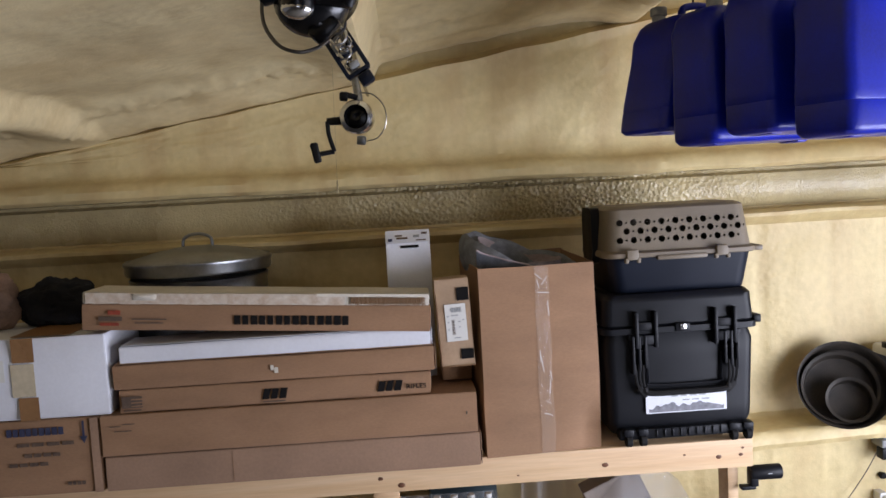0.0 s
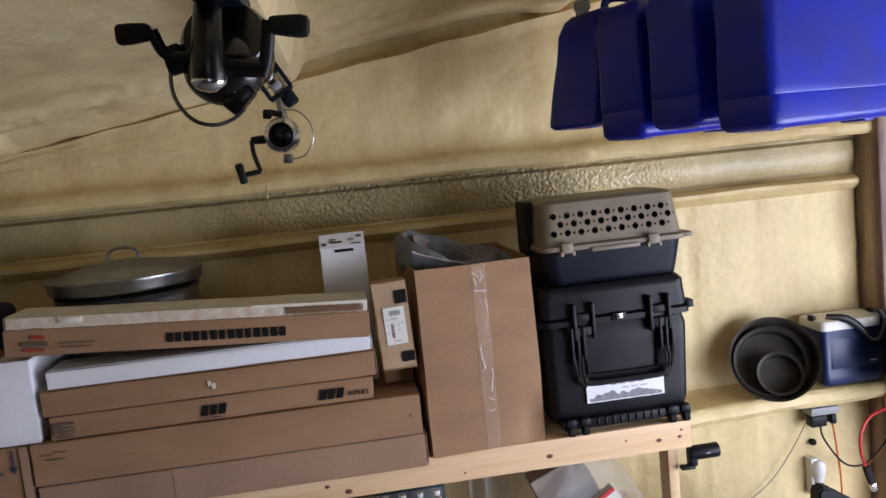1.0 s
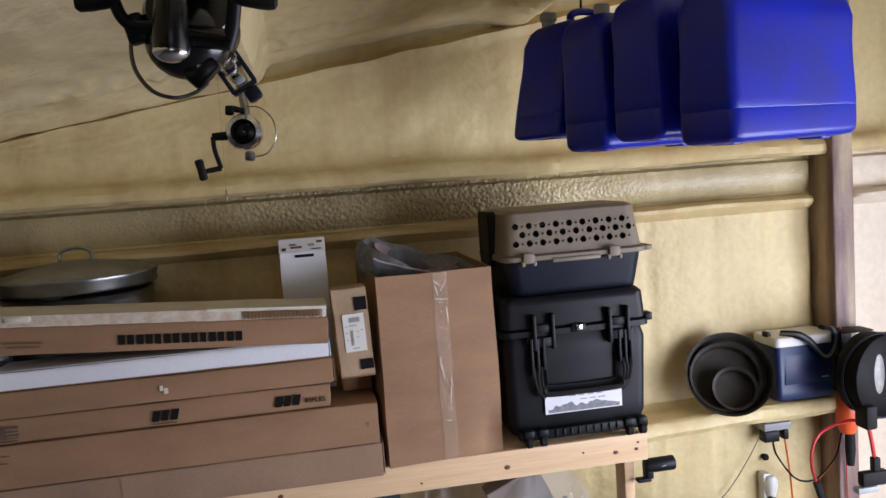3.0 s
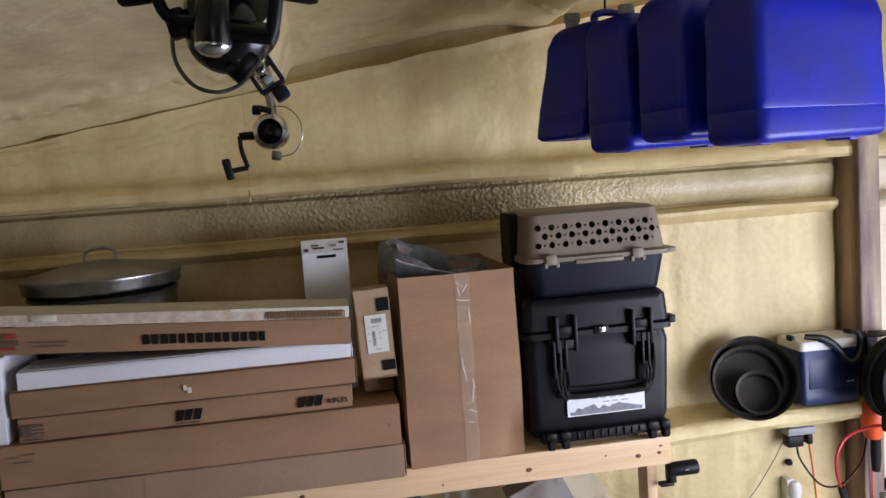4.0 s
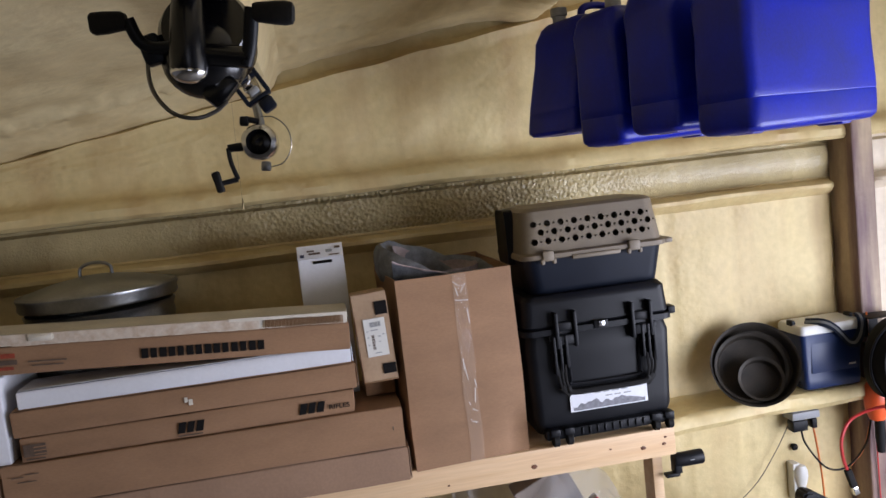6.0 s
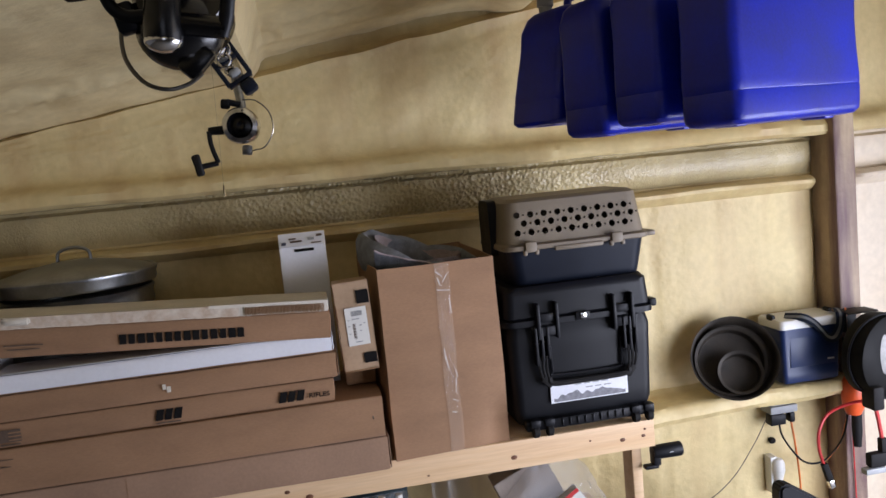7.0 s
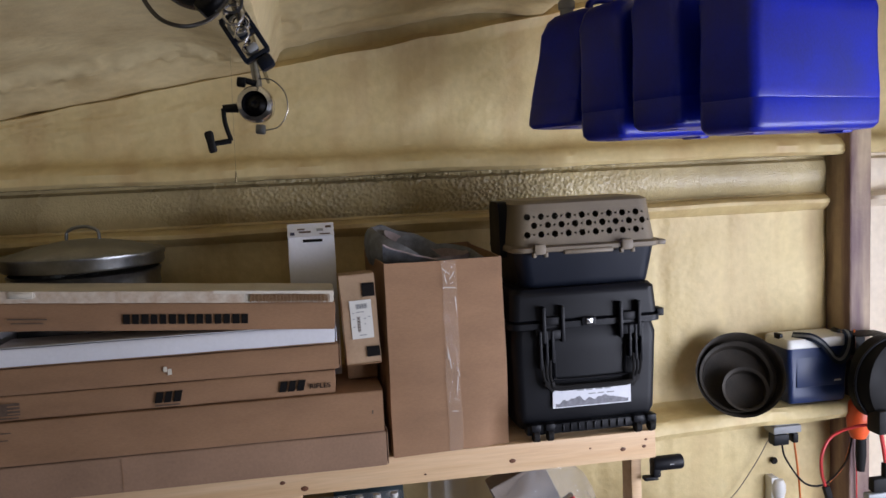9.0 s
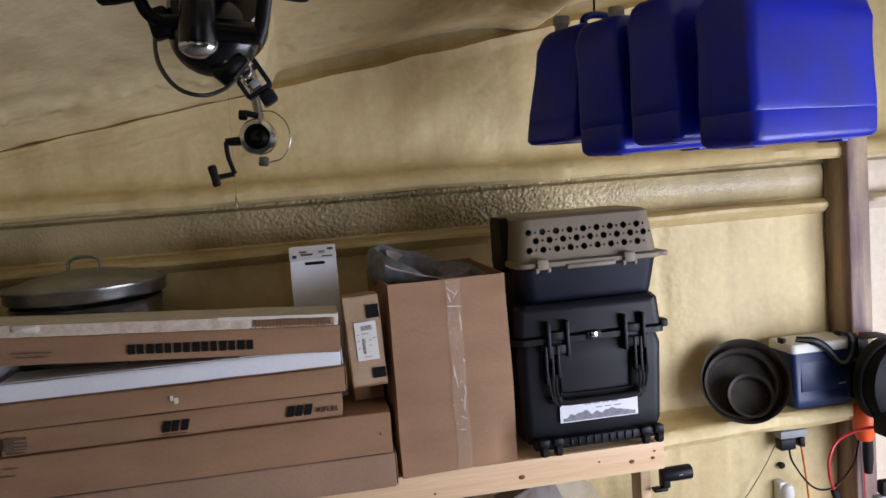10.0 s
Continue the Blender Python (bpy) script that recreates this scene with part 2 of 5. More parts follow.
def lettering(name, text, size, mat, parent, m, label="", bold=0.0, squeeze=1.0):
    cu = bpy.data.curves.new(name, "FONT")
    cu.body, cu.size, cu.extrude, cu.offset = text, size, 0.0003, bold
    tmp = new(name + "_curve", cu)
    bpy.context.view_layer.update()
    me = bpy.data.meshes.new_from_object(tmp.evaluated_get(bpy.context.evaluated_depsgraph_get()))
    bpy.data.objects.remove(tmp)
    me.materials.clear()
    me.materials.append(mat)
    me.transform(Matrix.Diagonal((squeeze, 1, 1, 1)))
    ob = new(name, me)
    ob.parent = parent
    ob.matrix_local = m
    return tagged(ob, label)


# ---- the shell of the shed ----
def roof_z(x):
    return 2.466 + 0.172 * x


def wall_profile():
    """The sprayed wall's section from the floor up, as (depth towards the room, height)."""
    keys = [(0.0, 0.0), (0.0, 0.765), (0.012, 0.795), (0.10, 0.81), (0.185, 0.825), (0.205, 0.85), (0.20, 0.884), (0.185, 0.898), (0.03, 0.907), (0.006, 0.922),
            (0.0, 1.0), (0.0, 1.69), (0.006, 1.735), (0.04, 1.754), (0.058, 1.772), (0.056, 1.787), (0.035, 1.799), (-0.03, 1.803), (-0.032, 1.812), (-0.008, 1.84), (0.008, 1.87), (0.012, 1.91), (0.002, 1.95),
            (-0.03, 1.962), (-0.032, 1.974), (0.085, 1.978), (0.10, 1.992), (0.098, 2.02), (0.075, 2.045), (0.035, 2.065), (0.01, 2.09), (0.0, 2.14), (0.0, 2.9)]
    out = []
    for (a, z), (b, w) in zip(keys, keys[1:]):
        n = max(1, int(math.hypot(b - a, w - z) / 0.022))
        out += [(a + (b - a) * i / n, z + (w - z) * i / n) for i in range(n)]
    return out + [keys[-1]]


WALL_Y = 3.165
UNSEEN_WALL = material("unseen_wall_grey", (0.20, 0.19, 0.18), 0.6, 0, 0.06, 3, 60, 0.1)


def build_gable_wall():
    bm = bmesh.new()
    prof = wall_profile()
    xs = [-3.6 + 0.025 * i for i in range(int(8.7 / 0.025) + 1)]
    grid = []
    for x in xs:
        col = []
        for d, z in prof:
            p = Vector((x, 0, z))
            lump = 0.010 * noise.noise(p * 4.5) + 0.004 * noise.noise(p * 17)
            pebbly = max(0, 1 - abs(z - 1.90) / 0.09)
            lump += pebbly * 0.008 * noise.noise(p * 30) * (0.15 + 0.85 * max(0, 1 - abs(x - 0.25) / 1.1))
            # shallow seams between the sheets behind the foam
            seam = abs(((x + 0.12) % 0.305) - 0.15)
            lump -= (0.008 if z < 1.73 else 0.002) * math.exp(-(seam / 0.012) ** 2) * (1 if d < 0.01 else 0.2)
            wave = 0.008 * noise.noise(Vector((x * 2.2, 7, z * 0.5))) if d > 0.02 else 0
            swell = 0.010 * noise.noise(Vector((x * 3.1, 3, z * 3))) * min(1, d * 12)
            if 0.77 < z < 0.935:
                wave += 0.020 * min(1, max(0, (x - 1.1) / 0.5))
            # the foam turns in towards the column, and the lower girt stops short of it
            turn_in = min(1, max(0, (x - 2.02) / 0.035)) if x < 2.1 else min(1, max(0, (2.23 - x) / 0.03))
            if 0.94 < z < 1.955:
                d *= 1 - turn_in
                lump -= 0.05 * turn_in
            edge = roof_z(x) + 0.006 * noise.noise(Vector((x * 6, 0, 9)))
            if z < 2.14:
                top = min(z, edge - 0.02)
            else:
                # up to the roof line, then a set-back above it
                u = (z - 2.14) / 0.76
                top = 2.14 + u / 0.8 * (edge - 2.14) if u < 0.8 else edge + (u - 0.8) / 0.2 * 0.22
                if u > 0.8:
                    lump -= 0.055 * min(1, (u - 0.8) / 0.03)
                elif u > 0.72:
                    lump += 0.012 * (u - 0.72) / 0.08
            col.append(bm.verts.new((x, WALL_Y - d - lump - swell, top + wave)))
        grid.append(col)
    for a, b in zip(grid, grid[1:]):
        for i in range(len(prof) - 1):
            bm.faces.new((a[i], b[i], b[i + 1], a[i + 1]))
    # close it behind, so that the wall has thickness
    back = [[bm.verts.new((x, WALL_Y + 0.12, z)) for z in (0.0, roof_z(x) + 0.22)] for x in (xs[0], xs[-1])]
    bm.faces.new((back[0][0], back[0][1], back[1][1], back[1][0]))
    # the pebbled foam between the girts, its greyer tone holding the recess's shade
    bm.faces.ensure_lookup_table()
    for f in bm.faces:
        c = f.calc_center_median()
        if 1.822 < c.z < 1.977 and c.y > WALL_Y - 0.045 and c.y < WALL_Y + 0.1:
            f.material_index = 1
        # a paler foam right of the column, below the upper girt
        if c.x > 2.2 and c.z < 1.97:
            f.material_index = 2
    me = finish(bm, "wall_north", FOAM, True)
    me.materials.append(FOAM_GREY)
    me.materials.append(FOAM_PALE)
    ob = new("wall_north", me)
    ob.data.shade_smooth()
    return tagged(ob, "gable wall coated in yellow sprayed foam with rough girts", "wall", kind="structure")


PURLINS = (-2.51, -1.43, -0.345, 0.76, 1.85, 2.95, 4.05)


def build_roof():
    bm = bmesh.new()
    xs = [-3.6 + 0.018 * i for i in range(int(8.7 / 0.018) + 1)]
    ys = [3.2 - 0.02 * i for i in range(30)] + [2.58 - 0.06 * i for i in range(115)]
    grid = []
    for x in xs:
        col = []
        for y in ys:
            p = Vector((x, y, 0))
            d = WALL_Y - y
            z = roof_z(x) + 0.02
            # a rough lip runs along the gable wall, with a hollow behind it
            hollow = -0.012 + 0.065 * min(1, max(0, (x + 0.40) / 0.10))
            z += hollow - 0.55 * hollow * math.exp(-((d - 0.21) / 0.06) ** 2) - 0.03 * math.exp(-((d - 0.33) / 0.06) ** 2) + 0.085 * min(1, max(0, (d - 0.05) / 0.30))
            hang = max(math.exp(-(abs(x - c + 0.015 - 0.012 * noise.noise(Vector((c, y * 1.5, 0)))) / (0.046 if x > c - 0.015 else 0.17)) ** (3.5 if x > c - 0.015 else 2.0)) for c in PURLINS)
            z = z * (1 - hang) + hang * (roof_z(x) + 0.004)
            z += 0.014 * noise.noise(p * 3.2) + 0.006 * noise.noise(p * 11) + 0.017 * noise.noise(p * 26) * math.exp(-((d - 0.29) / 0.10) ** 2)
            col.append(bm.verts.new((x, y, z)))
        grid.append(col)
    for a, b in zip(grid, grid[1:]):
        for i in range(len(ys) - 1):
            bm.faces.new((a[i], a[i + 1], b[i + 1], b[i]))
    back = [bm.verts.new((x, y, roof_z(x) + 0.4)) for x, y in ((xs[0], 3.2), (xs[-1], 3.2), (xs[-1], ys[-1]), (xs[0], ys[-1]))]
    bm.faces.new(back)
    ob = new("ceiling", finish(bm, "ceiling", FOAM_ROOF, True))
    ob.data.shade_smooth()
    return tagged(ob, "sloping roof underside coated in sprayed foam over purlins", "ceiling", kind="structure")


build_gable_wall()
build_roof()


def plain(name, bm, mat, label, category):
    return tagged(new(name, finish(bm, name, mat)), label, category, kind="structure")


plain("floor", box(-3.7, 5.2, -4.4, 3.3, -0.12, 0.0), CONCRETE, "bare concrete floor slab", "floor")
# walls out of view close the room, kept dark to hold back bounced light
plain("wall_west", box(-3.72, -3.55, -4.4, 3.3, 0.0, 2.4), UNSEEN_WALL, "unseen plain dark eave wall closing the shed", "wall")
plain("wall_south", box(-3.55, 5.2, -4.4, -4.25, 0.0, 3.8), UNSEEN_WALL, "unseen plain dark rear gable wall closing the shed", "wall")
east = bmesh.new()
add_box(east, 3.04, 3.19, 2.1, 3.3, 0.0, 3.8)
add_box(east, 3.04, 3.19, -4.4, -1.0, 0.0, 3.8)
add_box(east, 3.04, 3.19, -1.0, 2.1, 2.6, 3.8)
plain("wall_east", east, UNSEEN_WALL, "unseen plain dark side wall with an open garage doorway", "wall")

# steel column in the wall, with overspray
col = bmesh.new()
add_box(col, 2.053, 2.154, 3.03, 3.2, 0.0, 2.95, 0.008)
plain("column", col, OXIDE, "steel column with purple-brown primer and foam overspray", "column")


# ---- shelf ----
def build_shelf():
    s = thing("shelf", 0, 2.54, 0, "rough pine stud shelf holding cartons along the foam wall", "shelf")

    def p(name, b, mat=PINE, label=""):
        bm = box(*b, 0.004)
        return part(name, moved(bm, Matrix.Translation((0, -2.54, 0))), mat, s, label)
    p("front_beam", (-2.3, 0.922, 2.515, 2.555, 0.942, 1.043))
    p("deck", (-2.3, 0.915, 2.556, 3.10, 1.022, 1.041))
    p("end_beam", (0.882, 0.92, 2.556, 3.10, 0.942, 1.021))
    p("back_beam", (-2.3, 0.88, 3.06, 3.098, 0.942, 1.021))
    for x, y in ((0.846, 2.557), (-0.40, 2.557), (-1.9, 2.557), (0.61, 2.95), (-0.9, 2.95)):
        w = 0.09 if x == -0.40 else 0.038
        p("post", (x, x + w, y, y + (0.038 if x == -0.40 else 0.09), 0.0, 0.9415))
    p("lower_deck", (-2.3, 0.84, 2.66, 3.05, 0.55, 0.57))
    for i, (x, z, r) in enumerate(((0.402, 0.985, 0.010), (-0.37, 0.992, 0.008), (-0.30, 0.965, 0.011), (0.80, 0.985, 0.009), (0.878, 0.988, 0.007), (0.885, 1.012, 0.005), (0.68, 1.0, 0.004), (0.1, 0.97, 0.004))):
        k = lathe([(0.0001, 0.0012), (r * 0.7, 0.0012), (r, 0.0)], 14)
        k.transform(Matrix.Translation((x, -0.0255, z)) @ Matrix.Rotation(radians(90), 4, "X") @ Matrix.Diagonal((1.15, 0.8, 1, 1)))
        part("knot", k, KNOT, s, "dark brown knot" if i == 0 else "")


build_shelf()


# ---- cartons ----
def warped_box(w, d, h, bulge=0.004, seed=0, n=8):
    """A closed carton about its base's middle, with faces that bow a little and worn edges."""
    bm = bmesh.new()
    add_box(bm, -w / 2, w / 2, -d / 2, d / 2, 0, h)
    bmesh.ops.subdivide_edges(bm, edges=bm.edges[:], cuts=n, use_grid_fill=True)
    for v in bm.verts:
        q = v.co.copy()
        fx, fy, fz = 1 - abs(2 * q.x / w) ** 3, 1 - abs(2 * q.y / d) ** 3, 1 - abs(2 * q.z / h - 1) ** 3
        o = Vector((seed * 3.1, 0, 0))
        v.co.x += math.copysign(1, q.x) * bulge * fy * fz * (abs(q.x) > w / 2 - 1e-5)
        v.co.y += math.copysign(1, q.y) * bulge * fx * fz * (abs(q.y) > d / 2 - 1e-5)
        v.co += 0.0022 * noise.noise_vector(q * 7 + o) + 0.0012 * noise.noise_vector(q * 22 + o)
        v.co.z = max(v.co.z, 0.0)
    sharp = [e for e in bm.edges if len(e.link_faces) == 2 and e.calc_face_angle(0) > 0.9]
    bmesh.ops.bevel(bm, geom=sharp, offset=0.0025, segments=2, affect="EDGES")
    return bm


def carton(x0, x1, y0, d, z0, h, mat, label, rz=0.0, ry=0.0, bulge=0.004, seed=0, name="carton", group=""):
    c = thing(name, (x0 + x1) / 2, y0 + d / 2, z0, label, "box", group, rot=(0, ry, rz))
    part("body", warped_box(x1 - x0, d, h, bulge, seed), mat, c)
    return c


STACK = "stacked long cartons"
c1 = carton(-1.252, -0.030, 2.44, 0.40, 1.042, 0.112, KRAFT_PALE, "long flat brown cardboard carton at the bottom of the stack", seed=1, group=STACK)
c2 = carton(-1.258, -0.034, 2.44, 0.40, 1.157, 0.134, KRAFT, "long brown carton with faint handwriting on its end", seed=2, group=STACK)
c3 = carton(-1.196, -0.182, 2.455, 0.19, 1.293, 0.074, KRAFT, "long brown carton printed with black letters and a small flag", seed=3, group=STACK)
c4 = carton(-1.21, -0.166, 2.455, 0.19, 1.37, 0.08, KRAFT, "long plain brown carton with a torn spot", seed=4, group=STACK)
c5 = carton(-1.186, -0.174, 2.46, 0.18, 1.453, 0.056, WHITE_CARD, "long plain white cardboard carton", seed=5, group=STACK)
c6 = carton(-1.292, -0.172, 2.45, 0.19, 1.537, 0.085, KRAFT, "long brown carton with a torn white lid, tilted on the stack", ry=3.9, seed=6, group=STACK)
big = thing("carton", 0.178, 2.708, 1.044, "tall open brown cardboard box with clear tape", "box", rot=(0, 0, 5.0))
crate = carton(-1.9, -1.226, 2.46, 0.38, 1.292, 0.265, WHITE_CARD, "white cardboard carton with brown tape, dented edges", bulge=0.01, seed=8)
crate2 = carton(-1.95, -1.262, 2.45, 0.38, 1.042, 0.248, KRAFT, "brown carton with faded blue printing upside down", bulge=0.004, seed=9)


# ---- prints, tape and flaps on the cartons ----
def plate(parent, name, x0, x1, z0, z1, mat, y=-0.001, thick=0.0006, label=""):
    """A thin printed patch on the front of a thing, in its own axes."""
    return part(name, box(x0, x1, y - thick, y, z0, z1), mat, parent, label, False)


def bars(parent, name, x0, x1, z0, z1, mat, count, y, slant=0.0, gap=0.28, label=""):
    """A run of upright blocks standing for a printed mark."""
    w = (x1 - x0) / count
    for i in range(count):
        bm = bmesh.new()
        made = add_box(bm, x0 + w * i, x0 + w * (i + 1 - gap * (0.9, 1.1, 0.8, 1.0, 1.2)[i % 5]), y - 0.0006, y, z0, z1)
        for v in made:
            v.co.x += (v.co.z - z0) * slant
        part(name, bm, mat, parent, label if i == 0 else "", False)


# the tilted carton with the torn lid: a brown front, a white lid with its torn lip
F6 = -0.095 - 0.0075
bars(c6, "printed_mark", -0.075, 0.30, 0.022, 0.052, INK, 14, F6, gap=0.26, label="row of black printed blocks")
plate(c6, "printed_mark", -0.50, -0.44, 0.016, 0.026, RED_INK, F6)
plate(c6, "printed_mark", -0.475, -0.435, 0.052, 0.066, RED_INK, F6)
plate(c6, "printed_mark", -0.505, -0.43, 0.032, 0.046, FADED_INK, F6)
plate(c6, "printed_line", -0.40, -0.29, 0.036, 0.040, FADED_INK, F6)
plate(c6, "printed_line", -0.39, -0.30, 0.024, 0.0275, FADED_INK, F6)


def torn_strip(x0, x1, z0, z1, depth, seed, n=60):
    """A strip with a ragged lower edge."""
    top, low = [], []
    for i in range(n + 1):
        x = x0 + (x1 - x0) * i / n
        e = noise.noise(Vector((x * 14, seed, 0))) * 0.35 + noise.noise(Vector((x * 47, seed, 3))) * 0.25
        top.append((x, z1))
        low.append((x, z0 + (z1 - z0) * max(0, e)))
    bm = bmesh.new()
    for y in (0, depth):
        a = [bm.verts.new((p[0], y, p[1])) for p in top]
        b = [bm.verts.new((p[0], y, p[1])) for p in low]
        for i in range(n):
            bm.faces.new((a[i], a[i + 1], b[i + 1], b[i]))
    return bm


part("lid", moved(warped_box(1.112, 0.192, 0.036, 0.002, 16), Matrix.Translation((0, 0.001, 0.0855))), CREAM_CARD, c6, "worn white cardboard lid")
part("torn_layer", moved(torn_strip(-0.545, 0.28, 0.086, 0.121, 0.002, 2), Matrix.Translation((0, -0.1015, 0))), material("torn_paper", (0.46, 0.35, 0.26), 0.85, 0, 0.12, 30, 90, 0.5, 0.002, second=(0.62, 0.55, 0.46)), c6, "torn paper layer")
corr = bmesh.new()
for i in range(58):
    add_box(corr, 0.30 + i * 0.0042, 0.3027 + i * 0.0042, -0.1035, -0.100, 0.087 + 0.008 * abs(noise.noise(Vector((i * 0.4, 0, 0)))), 0.113 + 0.006 * noise.noise(Vector((i * 0.3, 5, 0))))
part("corrugation", corr, KRAFT_DARK, c6, "exposed brown corrugation", False)
part("lid_tab", moved(warped_box(0.07, 0.012, 0.022, 0.004, 3, 3), Matrix.Translation((-0.36, -0.100, 0.099))), CREAM_CARD, c6)
part("torn_layer", moved(torn_strip(0.19, 0.552, 0.114, 0.124, 0.003, 9), Matrix.Translation((0, -0.1045, 0))), CREAM_CARD, c6)

F3 = -0.095 - 0.0075
for x in (-0.045, 0.33):
    bars(c3, "printed_mark", x, x + 0.082, 0.018, 0.052, INK, 3, F3, slant=0.25, gap=0.22, label="black slanted printed blocks")
plate(c3, "printed_line", -0.043, 0.03, 0.008, 0.012, FADED_INK, F3)
lettering("word", "RIFLES", 0.021, INK, c3, pose(0.425, F3, 0.022, 90, 0, 0), "printed black word", 0.0004, 1.15)
plate(c3, "printed_flag", -0.495, -0.43, 0.018, 0.056, FADED_INK, F3, label="small printed flag")
for k in range(3):
    plate(c3, "flag_stripe", -0.465, -0.43, 0.022 + k * 0.011, 0.0255 + k * 0.011, KRAFT, F3 - 0.0008)
plate(c3, "printed_line", -0.49, -0.435, 0.008, 0.012, FADED_INK, F3)
spot = bmesh.new()
add_box(spot, -0.02, -0.008, -0.1, -0.0985, 0.026, 0.044)
add_box(spot, -0.032, -0.022, -0.1, -0.0985, 0.036, 0.052)
part("torn_spot", moved(spot, Matrix.Translation((0.02, -0.0035, 0))), CREAM_CARD, c4, "pale torn spot", False)
for k, (a, b, z) in enumerate(((-0.58, -0.545, 0.098), (-0.54, -0.50, 0.104), (-0.565, -0.51, 0.082))):
    plate(c2, "handwriting", a, b, z, z + 0.003, FADED_INK, -0.20 - 0.0065)
plate(c2, "staple", 0.575, 0.578, 0.062, 0.074, CHROME, -0.20 - 0.006)
# tuck flaps and joints of the plain cartons
for c, w, d, h, mat in ((c1, 1.22, 0.40, 0.112, KRAFT_PALE), (c4, 1.042, 0.19, 0.08, KRAFT), (c5, 1.01, 0.18, 0.056, WHITE_CARD)):
    part("end_flap", box(w / 2 + 0.004, w / 2 + 0.0065, -d / 2 + 0.004, d / 2 - 0.004, 0.004, h - 0.003, 0.001), mat, c)
    part("top_flap", box(-w / 2 + 0.006, w / 2 - 0.004, -d / 2 + 0.001, d / 2 - 0.03, h + 0.0035, h + 0.0055, 0.0008), mat, c)
plate(c1, "crease", -0.20, -0.1985, 0.004, 0.108, KRAFT, -0.20 - 0.0055)

# small leaning carton with a shipping label
# added spacer that carries the carton, its dark brown standing in for shade
shade_spacer = carton(-0.136, -0.034, 2.60, 0.10, 1.2965, 0.066, KRAFT_DARK, "added dark brown spacer under a shipping carton, standing in for shade", seed=13)
small = thing("carton", -0.083, 2.545, 1.3655, "small brown shipping carton with a white label, leaning", "box", rot=(0, -2.4, 0))
part("body", warped_box(0.114, 0.08, 0.297, 0.002, 12), material("light_kraft", (0.42, 0.29, 0.185), 0.75, 0, 0.10, 6, 110, 0.12, 0.001, spec=0.22), small)
FS = -0.04 - 0.0045
plate(small, "label", -0.030, 0.040, 0.086, 0.212, OFF_WHITE, FS, label="white shipping label")
code = bmesh.new()
for i in range(14):
    add_box(code, -0.010 + 0.0026 * i, -0.0088 + 0.0026 * i + 0.0006 * (i % 3), FS - 0.0014, FS - 0.0008, 0.184, 0.200)
part("barcode", code, GREY_PLASTIC, small, "small grey barcode", False)
code = bmesh.new()
for i in range(17):
    add_box(code, -0.010, 0.0, FS - 0.0014, FS - 0.0008, 0.108 + 0.003 * i, 0.1092 + 0.003 * i + 0.0006 * (i % 3))
part("barcode", code, FADED_INK, small, "", False)
for a, b, z in ((-0.024, -0.018, 0.17), (-0.024, -0.018, 0.15), (-0.024, -0.018, 0.125), (0.012, 0.02, 0.15), (0.012, 0.018, 0.132), (0.026, 0.033, 0.155), (-0.010, 0.014, 0.172), (-0.006, 0.016, 0.096)):
    plate(small, "label_print", a, b, z, z + 0.003, GREY_PLASTIC, FS - 0.0008)
plate(small, "tape_patch", 0.014, 0.0545, 0.222, 0.266, INK, FS, label="black printed tape")
plate(small, "tape_patch", 0.012, 0.0545, 0.024, 0.058, INK, FS)
part("flap_joint", box(-0.056, 0.0565, -0.0455, -0.044, 0.0, 0.004, 0.0005), KRAFT_DARK, small)

# the tall box: an open top with upright flaps, turned a little


def open_box(w, d, h, t=0.005, seed=7):
    """Four walls and a bottom; the walls bow and their tops wander."""
    bm = bmesh.new()
    n, k = 12, 16
    loops = []
    for inner in (0, 1):
        rings = []
        for j in range(k + 1):
            z = h * j / k
            ww, dd = w / 2 - inner * t, d / 2 - inner * t
            ring = []
            for s in range(4 * n):
                side, u = divmod(s, n)
                f = 2 * u / n - 1
                q = {0: (f * ww, -dd), 1: (ww, f * dd), 2: (-f * ww, dd), 3: (-ww, -f * dd)}[side]
                bow = 0.010 * (1 - f * f) * math.sin(math.pi * min(1, j / k * 1.05))
                o = {0: (0, -bow), 1: (bow, 0), 2: (0, bow), 3: (-bow, 0)}[side]
                p = Vector((q[0] + o[0], q[1] + o[1], z + inner * (t if j == 0 else 0)))
                p += 0.005 * noise.noise_vector(p * 5 + Vector((seed, 0, 0))) * min(1, z * 8 + 0.2)
                if side == 0:
                    p.y += 0.022 * math.exp(-((q[0] - 0.17) / 0.045) ** 2 - ((z - 0.07) / 0.06) ** 2)
                p.z = max(0.0, p.z) if j == 0 else p.z
                if j == k:
                    p.z += {0: 0.0, 1: 0.015 * (f + 1) / 2, 2: 0.02, 3: 0.012 * (1 - f) / 2}[side]
                ring.append(bm.verts.new(p))
            rings.append(ring)
        for a, b in zip(rings, rings[1:]):
            for i in range(4 * n):
                bm.faces.new((a[i], a[(i + 1) % (4 * n)], b[(i + 1) % (4 * n)], b[i]))
        bm.faces.new(rings[0])
        loops.append(rings[-1])
    for i in range(4 * n):
        j = (i + 1) % (4 * n)
        bm.faces.new((loops[0][i], loops[0][j], loops[1][j], loops[1][i]))
    return bm


